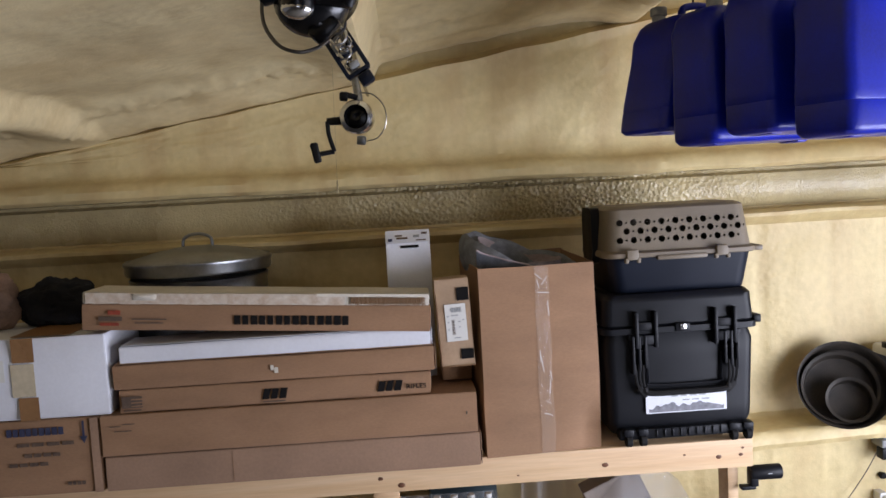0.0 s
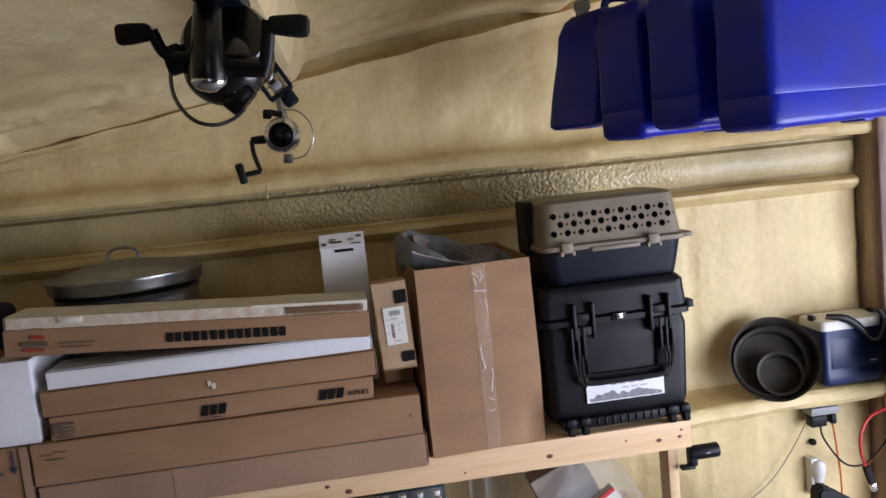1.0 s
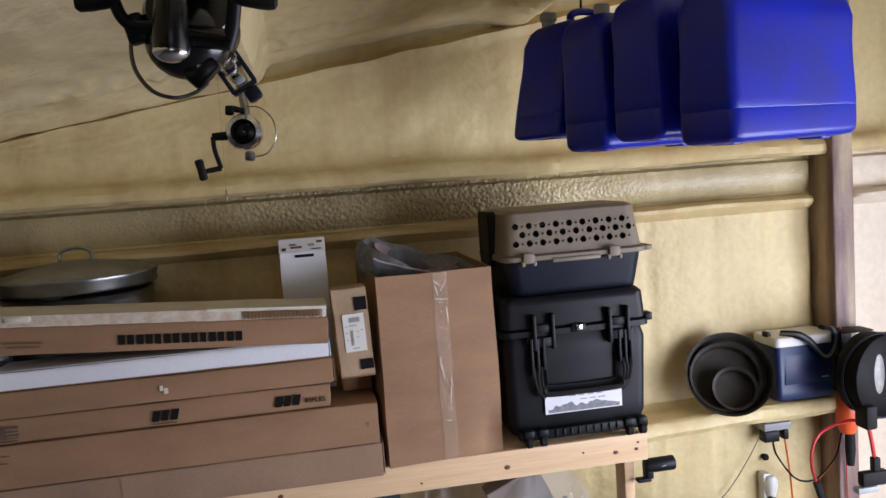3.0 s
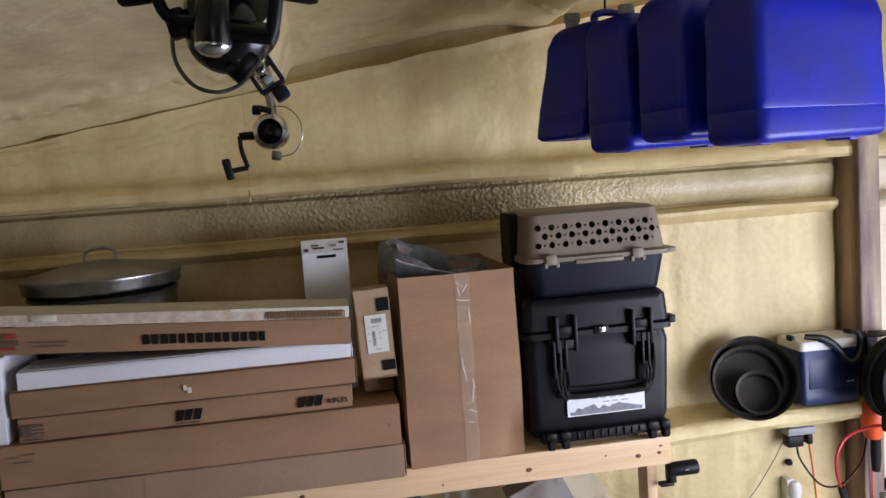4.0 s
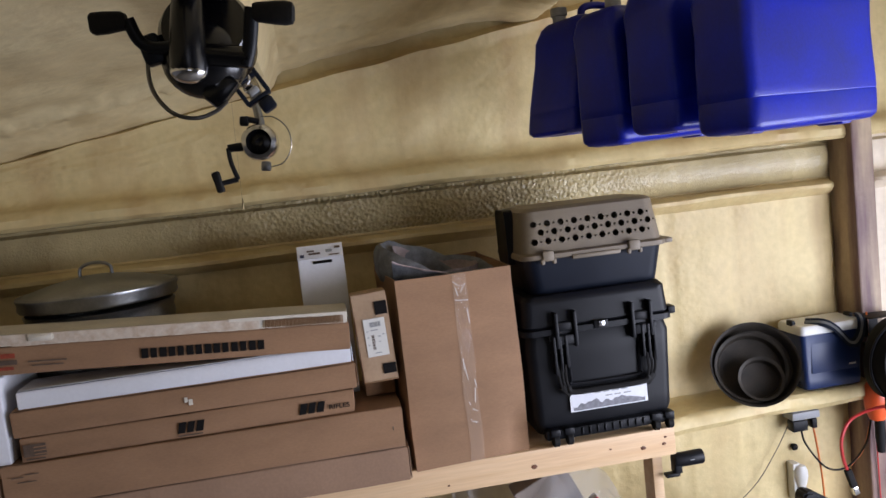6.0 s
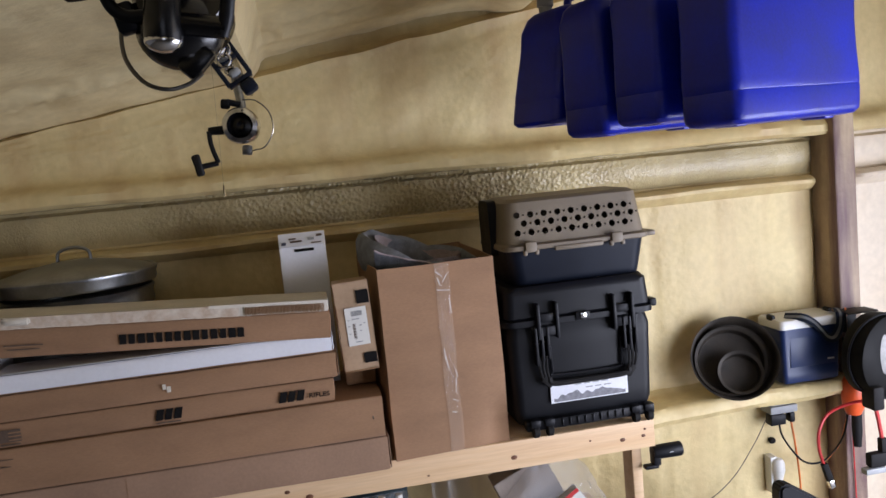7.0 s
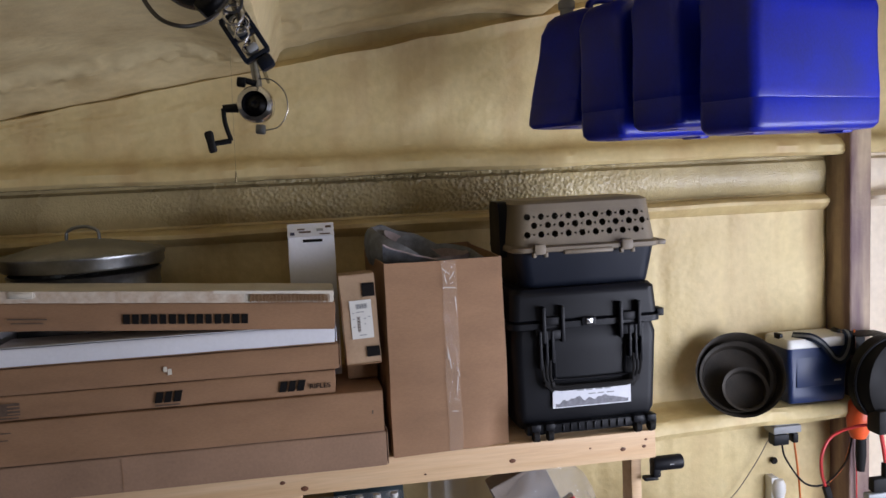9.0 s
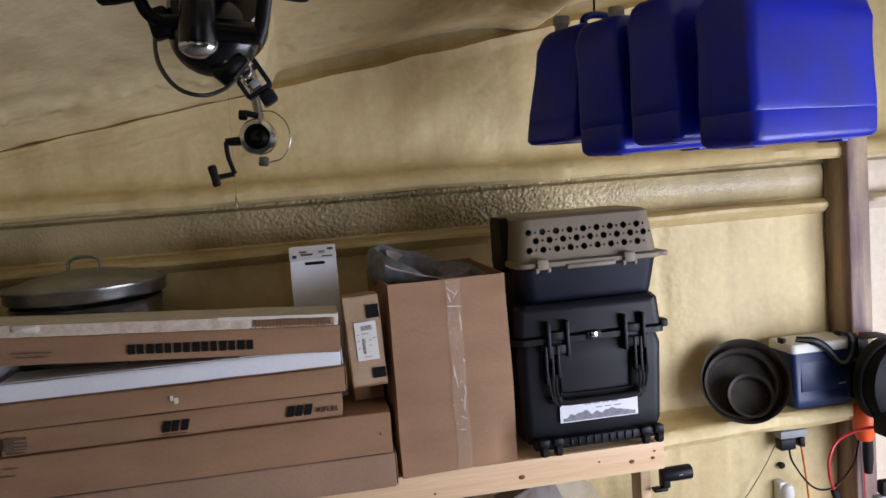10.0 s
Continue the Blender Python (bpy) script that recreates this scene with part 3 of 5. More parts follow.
part("body", open_box(0.400, 0.40, 0.645), KRAFT, big)
FB = -0.2
tape = bmesh.new()
nt = 40
for i in range(nt + 1):
    z = 0.643 * (1 - i / nt)
    bow = 0.010 * math.sin(math.pi * min(1, z / 0.645 * 1.05)) + 0.0045 + 0.0015 * noise.noise(Vector((0, 1, z * 30)))
    for x in (-0.012, 0.012, 0.036):
        tape.verts.new((x + 0.006 * noise.noise(Vector((z * 6, 0, 0))), FB - bow - 0.002 * noise.noise(Vector((x * 60, 4, z * 25))), z))
tape.verts.ensure_lookup_table()
for i in range(nt):
    for k in (0, 1):
        a = i * 3 + k
        tape.faces.new((tape.verts[a], tape.verts[a + 1], tape.verts[a + 4], tape.verts[a + 3]))
part("tape", tape, TAPE, big, "strip of clear wrinkled tape")
# off-white slivers paint the glints along the clear tape's wrinkles
for k, (x, z, w, a) in enumerate(((0.0, 0.61, 0.03, 40), (0.02, 0.595, 0.03, -55), (0.012, 0.555, 0.045, 6), (-0.002, 0.585, 0.03, 75), (0.002, 0.31, 0.05, 82), (0.024, 0.23, 0.05, -84), (0.018, 0.18, 0.02, 30), (-0.004, 0.34, 0.04, 88), (0.03, 0.27, 0.03, 80), (0.03, 0.50, 0.05, 86), (0.012, 0.14, 0.02, 10))):
    bm = box(-w / 2, w / 2, -0.0005, 0.0, -0.0009, 0.0009)
    bm.transform(Matrix.Translation((x, FB - 0.0165, z)) @ Matrix.Rotation(radians(a), 4, "Y"))
    part("wrinkle_glint", bm, OFF_WHITE, big, "pale painted glint on a tape wrinkle" if k == 0 else "", False)
# a pet bed stuffed into the tall box
bed = thing("pet_bed", 0.176, 2.752, 1.05, "grey-blue fleece pet bed stuffed into the open box", "pet bed")


def bed_rim(inner):
    rings = []
    n, m = 48, 12
    for i in range(n):
        a = 2 * math.pi * i / n
        lift = 0.095 * max(0, math.cos(a - radians(165))) - 0.03 * max(0, math.cos(a + radians(25)))
        cx, cy, cz = 0.175 * math.cos(a) + 0.015 - 0.035 * max(0, math.cos(a - radians(180))), 0.165 * math.sin(a), 0.59 + lift
        r = 0.034 if inner else 0.047
        ring = []
        for k in range(m):
            b = 2 * math.pi * k / m
            rr = r * (1 + 0.25 * noise.noise(Vector((a * 2, b, 1))))
            ring.append((cx + rr * math.cos(b) * math.cos(a) * 0.6, cy + rr * math.cos(b) * math.sin(a) * 0.6, cz + rr * 1.35 * math.sin(b)))
        rings.append(ring)
    return loft(rings + rings[:1], cap=False)


part("rim", bed_rim(False), FLEECE, bed)
lin = lathe([(0.001, 0.50), (0.09, 0.505), (0.125, 0.53), (0.148, 0.58), (0.150, 0.64)], 36)
for v in lin.verts:
    a = math.atan2(v.co.y, v.co.x)
    v.co.z += (0.085 * max(0, math.cos(a - radians(165)))) * max(0, (v.co.z - 0.5) / 0.14) + 0.008 * noise.noise(v.co * 20)
part("lining", lin, FLEECE_IN, bed, "mauve fleece lining")
stuffing = lathe([(0.001, 0.0), (0.12, 0.0), (0.14, 0.1), (0.14, 0.4), (0.12, 0.5), (0.001, 0.51)], 24)
part("base", moved(stuffing, Matrix.Translation((0.0, 0, 0.0))), FLEECE, bed)
flap = bmesh.new()
rows = []
for i in range(15):
    u = i / 14
    rows.append([flap.verts.new((-0.175 + 0.33 * u, -0.185 + 0.02 * w + 0.008 * noise.noise(Vector((u * 5, w, 0))), 0.695 - 0.10 * u ** 0.8 - 0.09 * w + 0.010 * noise.noise(Vector((u * 4, w * 2, 2))))) for w in (0, 0.33, 0.66, 1)])
for a, b in zip(rows, rows[1:]):
    for k in range(3):
        flap.faces.new((a[k], a[k + 1], b[k + 1], b[k]))
bmesh.ops.solidify(flap, geom=flap.faces[:], thickness=0.012)
part("flap", flap, FLEECE, bed)
part("piping", tube([(-0.175 + 0.33 * u, -0.185 + 0.008 * noise.noise(Vector((u * 5, 0, 0))), 0.697 - 0.10 * u ** 0.8 + 0.010 * noise.noise(Vector((u * 4, 0, 2)))) for u in [i / 24 for i in range(25)]], 0.0035, 6), FLEECE_IN, bed, "pale edge piping")

# white crate: tape bands and patches
FC = -0.19 - 0.0135
plate(crate, "tape_band", 0.045, 0.115, 0.19, 0.268, BROWN_TAPE, FC, label="brown paper tape")
plate(crate, "tape_band", 0.055, 0.118, 0.0, 0.075, BROWN_TAPE, FC)
plate(crate, "paper_patch", 0.038, 0.112, 0.078, 0.185, material("yellowed_paper", (0.55, 0.47, 0.33), 0.7), FC, label="yellowed paper patch")
plate(crate, "tape_band", -0.02, 0.018, 0.13, 0.2, OFF_WHITE, FC)
part("top_tape", box(0.03, 0.22, -0.17, 0.15, 0.268, 0.2695), BROWN_TAPE, crate)
FD = -0.19 - 0.0075
bars(crate2, "printed_mark", 0.05, 0.235, 0.20, 0.225, BLUE_INK, 9, FD, gap=0.2, label="faded blue printed blocks")
for z, a, b in ((0.165, 0.08, 0.27), (0.13, 0.10, 0.22), (0.10, 0.05, 0.18), (0.03, 0.23, 0.29)):
    bars(crate2, "printed_line", a, b, z, z + 0.012, FADED_INK, 4, FD, gap=0.2)
plate(crate2, "printed_arrow", 0.290, 0.297, 0.19, 0.24, BLUE_INK, FD)
arrow = bmesh.new()
arrow.faces.new([arrow.verts.new((x, FD - 0.0006, z)) for x, z in ((0.281, 0.19), (0.306, 0.19), (0.2935, 0.165))])
part("printed_arrow", arrow, BLUE_INK, crate2, "", False)
part("corner_flap", box(0.315, 0.34, -0.1975, -0.1955, 0.0, 0.247), KRAFT_PALE, crate2)


def clump(name, x, y, z, sx, sy, sz, mat, label, category, seed):
    """A soft crumpled bundle that rests on z."""
    bm = bmesh.new()
    bmesh.ops.create_icosphere(bm, subdivisions=5, radius=1)
    for v in bm.verts:
        o = Vector((seed, seed * 2, 0))
        r = 1 + 0.30 * noise.noise(v.co * 1.7 + o) + 0.16 * abs(noise.noise(v.co * 4.3 + o)) + 0.05 * noise.noise(v.co * 11 + o)
        v.co = Vector((v.co.x * sx * r, v.co.y * sy * r, max(-0.8, v.co.z * r) * sz + 0.8 * sz))
    t = new(name, finish(bm, name, mat, True))
    t.matrix_world = pose(x, y, z)
    return tagged(t, label, category)


clump("cloth_bag", -1.475, 2.75, 1.556, 0.135, 0.08, 0.088, SMOKED, "dark crumpled cloth bag on the white carton", "bag", 3)
clump("paper_bag", -1.72, 2.70, 1.556, 0.11, 0.08, 0.11, PAPER_BROWN, "crumpled brown paper bag on the white carton", "bag", 8)

# upright white carton behind the stack
tall = thing("carton", -0.230, 2.745, 1.2925, "slim white carton with a slot and small print, upright", "box")
part("body", moved(warped_box(0.158, 0.085, 0.735, 0.001, 21), Matrix.Translation((0, 0, -0.25))), WHITE_CARD, tall)
sl = bmesh.new()
a = [sl.verts.new(p) for p in ((-0.079, -0.044, 0.486), (0.079, -0.044, 0.486), (0.079, 0.0, 0.528), (-0.079, 0.0, 0.528), (-0.079, 0.04, 0.486), (0.079, 0.04, 0.486))]
for ids in ((0, 1, 2, 3), (3, 2, 5, 4), (0, 3, 4), (1, 5, 2)):
    sl.faces.new([a[i] for i in ids])
part("top_flap", sl, WHITE_CARD, tall, "", False)
FT = -0.0425 - 0.0035
slot = box(-0.028, 0.038, FT - 0.001, FT, 0.466, 0.476, 0.0)
part("slot", slot, INK, tall, "dark hand slot", False)
slope = Matrix.Translation((0, -0.0445, 0.4875)) @ Matrix.Rotation(radians(-46.0), 4, "X")
for x0, x1, z0, z1, mat in ((-0.07, -0.055, 0.005, 0.018, BLUE_INK), (-0.04, 0.0, 0.014, 0.022, FADED_INK), (-0.045, -0.02, 0.028, 0.034, FADED_INK), (0.02, 0.042, 0.02, 0.032, GREY_PLASTIC), (0.05, 0.07, 0.034, 0.044, FADED_INK), (0.03, 0.065, 0.004, 0.009, FADED_INK)):
    bm = box(x0, x1, -0.0014, -0.0006, z0, z1)
    bm.transform(slope)
    part("label_print", bm, mat, tall, "", False)

# galvanised can with its lid
can = thing("trash_can", -1.018, 2.90, 1.042, "galvanised steel trash can with a domed lid", "trash can")
prof = [(0.21, 0.0), (0.215, 0.004)]
for i in range(24):
    prof.append((0.216 + 0.03 * i / 23 + (0.004 if i % 3 == 1 else 0), 0.02 + 0.60 * i / 23))
part("body", lathe([(0.001, 0.003)] + prof + [(0.250, 0.635), (0.253, 0.645), (0.247, 0.65)], 64), GALV, can)
lid = part("lid", lathe([(0.255, 0.668), (0.262, 0.664), (0.266, 0.672), (0.264, 0.692), (0.269, 0.700), (0.2685, 0.709), (0.262, 0.715), (0.250, 0.710), (0.235, 0.720), (0.15, 0.742), (0.06, 0.756), (0.0005, 0.758)], 72), GALV, can, "domed lid with a rolled rim")
part("lid_handle", tube(curve_points([(-0.055, 0, 0.755), (-0.05, 0, 0.785), (-0.02, 0, 0.80), (0.02, 0, 0.80), (0.05, 0, 0.785), (0.055, 0, 0.755)], 6), 0.006, 8), GALV, lid, "bent steel handle")


# ---- the black hard case ----
def hard_case():
    c = thing("hard_case", 0.682, 2.735, 1.043, "black moulded hard equipment case with latches and wheels", "case")

    def shell(z0, z1, w0, w1, d0, d1, r):
        rings = []
        for k in range(9):
            u = k / 8
            e = 0.012
            inset = e * (1 - math.sqrt(max(0, 1 - (1 - min(u, 1 - u) * 8) ** 2))) if min(u, 1 - u) * 8 < 1 else 0
            w, d = w0 + (w1 - w0) * u - 2 * inset, d0 + (d1 - d0) * u - 2 * inset
            rings.append([(p[0], p[1], z0 + (z1 - z0) * u) for p in round_rect(w, d, r)])
        return loft(rings)
    body = part("body", shell(0.035, 0.392, 0.50, 0.525, 0.40, 0.42, 0.035), BLACK_PLASTIC, c)
    part("rim", shell(0.386, 0.412, 0.548, 0.548, 0.44, 0.44, 0.04), BLACK_PLASTIC, c)
    part("lid", shell(0.404, 0.522, 0.534, 0.518, 0.424, 0.406, 0.035), BLACK_PLASTIC, c)
    f = -0.211
    for x in (-0.163, 0.110):
        bm = bmesh.new()
        for dx in (0, 0.066):
            add_box(bm, x + dx, x + dx + 0.013, f - 0.028, f + 0.012, 0.342, 0.466, 0.004)
        add_box(bm, x + 0.008, x + 0.07, f - 0.022, f, 0.352, 0.386, 0.004)
        add_box(bm, x + 0.008, x + 0.07, f - 0.016, f, 0.40, 0.43, 0.004)
        part("latch", bm, BLACK_PLASTIC, c)
    for s, c0 in ((-1, 0.150), (1, 0.170)):
        bm = bmesh.new()
        for k in range(3):
            add_box(bm, s * (c0 - 0.022 + 0.021 * k) - 0.005, s * (c0 - 0.022 + 0.021 * k) + 0.005, f - 0.026, f + 0.006, 0.272 - 0.01 * k, 0.385, 0.003)
        add_box(bm, s * c0 - 0.034, s * c0 + 0.034, f - 0.016, f + 0.006, 0.368, 0.388, 0.003)
        add_box(bm, s * c0 - 0.030, s * c0 + 0.030, f - 0.013, f + 0.006, 0.325, 0.336, 0.003)
        part("handle_bracket", bm, BLACK_PLASTIC, c)
        arm = bmesh.new()
        for k in range(3):
            lean = [(s * (c0 - 0.012 + 0.014 * k), f - 0.02, 0.285), (s * (c0 - 0.010 + 0.012 * k), f - 0.022, 0.235), (s * (c0 - 0.016 + 0.010 * k), f - 0.022, 0.20)]
            t = tube(curve_points(lean, 4), 0.0048, 6)
            me = bpy.data.meshes.new("arm")
            t.to_mesh(me)
            t.free()
            arm.from_mesh(me)
            bpy.data.meshes.remove(me)
        part("handle_arm", arm, BLACK_RUBBER, c)
        part("handle_lug", moved(box(-0.022, 0.022, f - 0.027, f - 0.004, -0.011, 0.011, 0.004), Matrix.Translation((s * (c0 - 0.008), 0, 0.192)) @ Matrix.Rotation(radians(s * -48), 4, "Y")), BLACK_RUBBER, c)
    path = curve_points([(-0.136, f - 0.02, 0.205), (-0.118, f - 0.022, 0.186), (0.0, f - 0.022, 0.184), (0.138, f - 0.022, 0.186), (0.156, f - 0.02, 0.205)], 6)
    part("handle", tube(path, 0.0105, 8), BLACK_RUBBER, c, "black folding carry handle")
    part("inner_frame", tube(curve_points([(-0.118, f - 0.004, 0.31), (-0.116, f - 0.004, 0.228), (-0.10, f - 0.004, 0.208), (0.12, f - 0.004, 0.208), (0.136, f - 0.004, 0.228), (0.138, f - 0.004, 0.31)], 6), 0.005, 6), BLACK_PLASTIC, c)
    bm = bmesh.new()
    add_box(bm, -0.02, 0.03, f - 0.016, f, 0.392, 0.42, 0.003)
    part("hasp", bm, BLACK_PLASTIC, c)
    part("padlock_plate", box(-0.006, 0.016, f - 0.022, f - 0.016, 0.398, 0.418, 0.002), CHROME, c, "small chrome plate")
    lab = part("label", box(-0.128, 0.154, f - 0.0025, f - 0.0005, 0.108, 0.181), WHITE_CARD, c, "white sticker with a grey faded picture", False)
    hill = bmesh.new()
    pts = [(-0.118 + 0.262 * i / 40, 0.112 + 0.034 * (0.35 + 0.5 * math.exp(-((i - 11) / 6) ** 2) + 0.45 * math.exp(-((i - 27) / 8) ** 2) + 0.35 * noise.noise(Vector((i * 0.35, 0, 4))))) for i in range(41)]
    a = [hill.verts.new((x, f - 0.0032, 0.1115)) for x, z in pts]
    b = [hill.verts.new((x, f - 0.0032, z)) for x, z in pts]
    for i in range(40):
        hill.faces.new((a[i], a[i + 1], b[i + 1], b[i]))
    part("label_picture", hill, material("grey_print", (0.24, 0.24, 0.27), 0.5, 0, 0.2, 60, 200), lab, "", False)
    bars(lab, "label_print", -0.04, 0.09, 0.163, 0.171, GREY_PLASTIC, 4, f - 0.0026)
    bars(lab, "label_print", 0.0, 0.10, 0.148, 0.152, GREY_PLASTIC, 3, f - 0.0026)
    bm = bmesh.new()
    add_box(bm, -0.225, 0.245, f - 0.012, f + 0.03, 0.022, 0.058, 0.006)
    for k in range(9):
        add_box(bm, -0.10 + k * 0.028, -0.094 + k * 0.028, f - 0.018, f, 0.03, 0.054, 0.002)
    part("skid", bm, BLACK_PLASTIC, c)
    for x in (-0.195, -0.145, 0.172, 0.222):
        bm = lathe([(0.001, -0.011), (0.017, -0.011), (0.02, -0.008), (0.02, 0.008), (0.017, 0.011), (0.001, 0.011)], 20)
        bm.transform(Matrix.Translation((x, f - 0.012, 0.0205)) @ Matrix.Rotation(radians(90), 4, "Y"))
        part("wheel", bm, BLACK_RUBBER, c)
        part("wheel_guard", box(x - 0.018, x + 0.018, f - 0.022, f + 0.01, 0.036, 0.062, 0.005), BLACK_PLASTIC, c)
    for x in (-0.2, 0.2):
        part("foot", box(x - 0.03, x + 0.03, 0.13, 0.19, 0.0, 0.04, 0.004), BLACK_RUBBER, c)
    part("hinge_lug", box(0.262, 0.290, -0.20, -0.15, 0.40, 0.428, 0.005), BLACK_PLASTIC, c)


hard_case()


# ---- pet carrier ----
def pet_carrier():
    c = thing("pet_carrier", 0.704, 2.735, 1.562, "plastic pet carrier with a tan vented top on a dark base", "pet carrier")

    def ring(z, w, d, r=0.05, cx=0.0):
        return [(p[0] + cx, p[1], z) for p in round_rect(w, d, r, 6)]
    part("base", loft([ring(0.0, 0.44, 0.30), ring(0.004, 0.47, 0.325), ring(0.03, 0.475, 0.345), ring(0.125, 0.508, 0.368), ring(0.136, 0.514, 0.376)]), BLUE_BLACK, c, "blue-black plastic base")
    n = 7
    outer = [ring(0.136 + 0.155 * k / n, 0.520 - 0.030 * k / n, 0.372 - 0.06 * k / n, 0.05) for k in range(n + 1)] + [ring(0.298, 0.468, 0.294, 0.045), ring(0.302, 0.45, 0.265, 0.04)]
    inner = [[(x * 0.985, y * 0.982, min(z, 0.2985)) for x, y, z in r] for r in outer[::-1]]
    shell = loft(outer + inner, cap=False)
    k = len(outer[0])
    shell.verts.ensure_lookup_table()
    shell.verts.index_update()
    total = len(shell.verts)
    for i in range(k):
        j = (i + 1) % k
        shell.faces.new((shell.verts[i], shell.verts[total - k + i], shell.verts[total - k + j], shell.verts[j]))
    top = part("top", shell, TAN_PLASTIC, c, "tan plastic top with round air holes")
    cut = bmesh.new()
    for row, (z, shift) in enumerate(((0.248, 0.0), (0.219, 0.022), (0.188, -0.004))):
        for i in range(9):
            for r, dx in ((0.0112, 0.0), (0.0042, 0.0235)):
                x = -0.205 + shift + 0.0487 * i + dx
                if abs(x) > 0.235:
                    continue
                made = bmesh.ops.create_cone(cut, cap_ends=True, segments=14 if r > 0.005 else 8, radius1=r, radius2=r, depth=0.14, matrix=Matrix.Translation((x, -0.16, z)) @ Matrix.Rotation(radians(90), 4, "X"))
    cutter = new("cutter", finish(cut, "cutter", TAN_PLASTIC))
    cutter.parent = c
    mod = top.modifiers.new("holes", "BOOLEAN")
    mod.operation, mod.object, mod.solver = "DIFFERENCE", cutter, "EXACT"
    bpy.context.view_layer.update()
    done = bpy.data.meshes.new_from_object(top.evaluated_get(bpy.context.evaluated_depsgraph_get()))
    top.modifiers.clear()
    top.data = done
    bpy.data.objects.remove(cutter)
    # closed roof panel, rim and clips
    part("roof_panel", loft([ring(0.2985, 0.452, 0.267, 0.04), ring(0.3025, 0.448, 0.262, 0.04)]), TAN_PLASTIC, top)
    rim = loft([ring(0.128, 0.530, 0.396, 0.05), ring(0.131, 0.536, 0.402, 0.05), ring(0.144, 0.534, 0.40, 0.05), ring(0.15, 0.524, 0.378, 0.05)])
    part("rim", rim, TAN_PLASTIC, c)
    for x in (-0.175, 0.135):
        bm = bmesh.new()
        add_box(bm, x - 0.02, x + 0.02, -0.212, -0.194, 0.122, 0.158, 0.004)
        add_box(bm, x - 0.027, x - 0.014, -0.212, -0.194, 0.112, 0.13, 0.004)
        add_box(bm, x + 0.014, x + 0.027, -0.212, -0.194, 0.112, 0.13, 0.004)
        part("clip", bm, TAN_PLASTIC, c)
    part("front_lip", box(-0.09, 0.085, -0.208, -0.19, 0.118, 0.134, 0.005), TAN_PLASTIC, c)
    part("side_lip", box(0.260, 0.294, -0.17, 0.12, 0.128, 0.146, 0.005), TAN_PLASTIC, c)
    part("door_frame", loft([[(-0.278 + dz, y * 0.5 + 0.02, 0.06 + (yy + 0.14)) for (y, yy) in round_rect(0.30, 0.20, 0.05)] for dz in (0.0, 0.032)]), BLACK_PLASTIC, c, "black end door frame")


pet_carrier()


# ---- pans, cooler and wall fittings on the ledge ----
PANS = pose(1.522, 3.02, 1.054, 64, 0, -20)


def pan(r, r0, depth, dx, dy, dz, label):
    bm = lathe([(0.001, 0.0), (r0, 0.0), (r0 + 0.006, 0.003), (r - 0.008, depth - 0.006), (r, depth), (r + 0.004, depth + 0.002), (r + 0.004, depth - 0.003), (r - 0.003, depth - 0.012), (r0 + 0.004, -0.005), (r0 - 0.002, -0.006), (0.001, -0.006)], 56)
    t = new("pan", finish(bm, "pan", IRON, True))
    t.matrix_world = PANS @ pose(dx, dy, dz)
    return tagged(t, label, "pan", "nested pans")


LEDGE = 0.930
pan(0.176, 0.150, 0.055, 0.0, 0.0, 0.0, "large dark steel pan leaning on the foam ledge")
pan(0.143, 0.122, 0.045, -0.018, -0.012, 0.012, "middle dark steel pan nested in the large one")
pan(0.088, 0.070, 0.055, 0.012, -0.066, 0.022, "small dark steel pan nested in front")


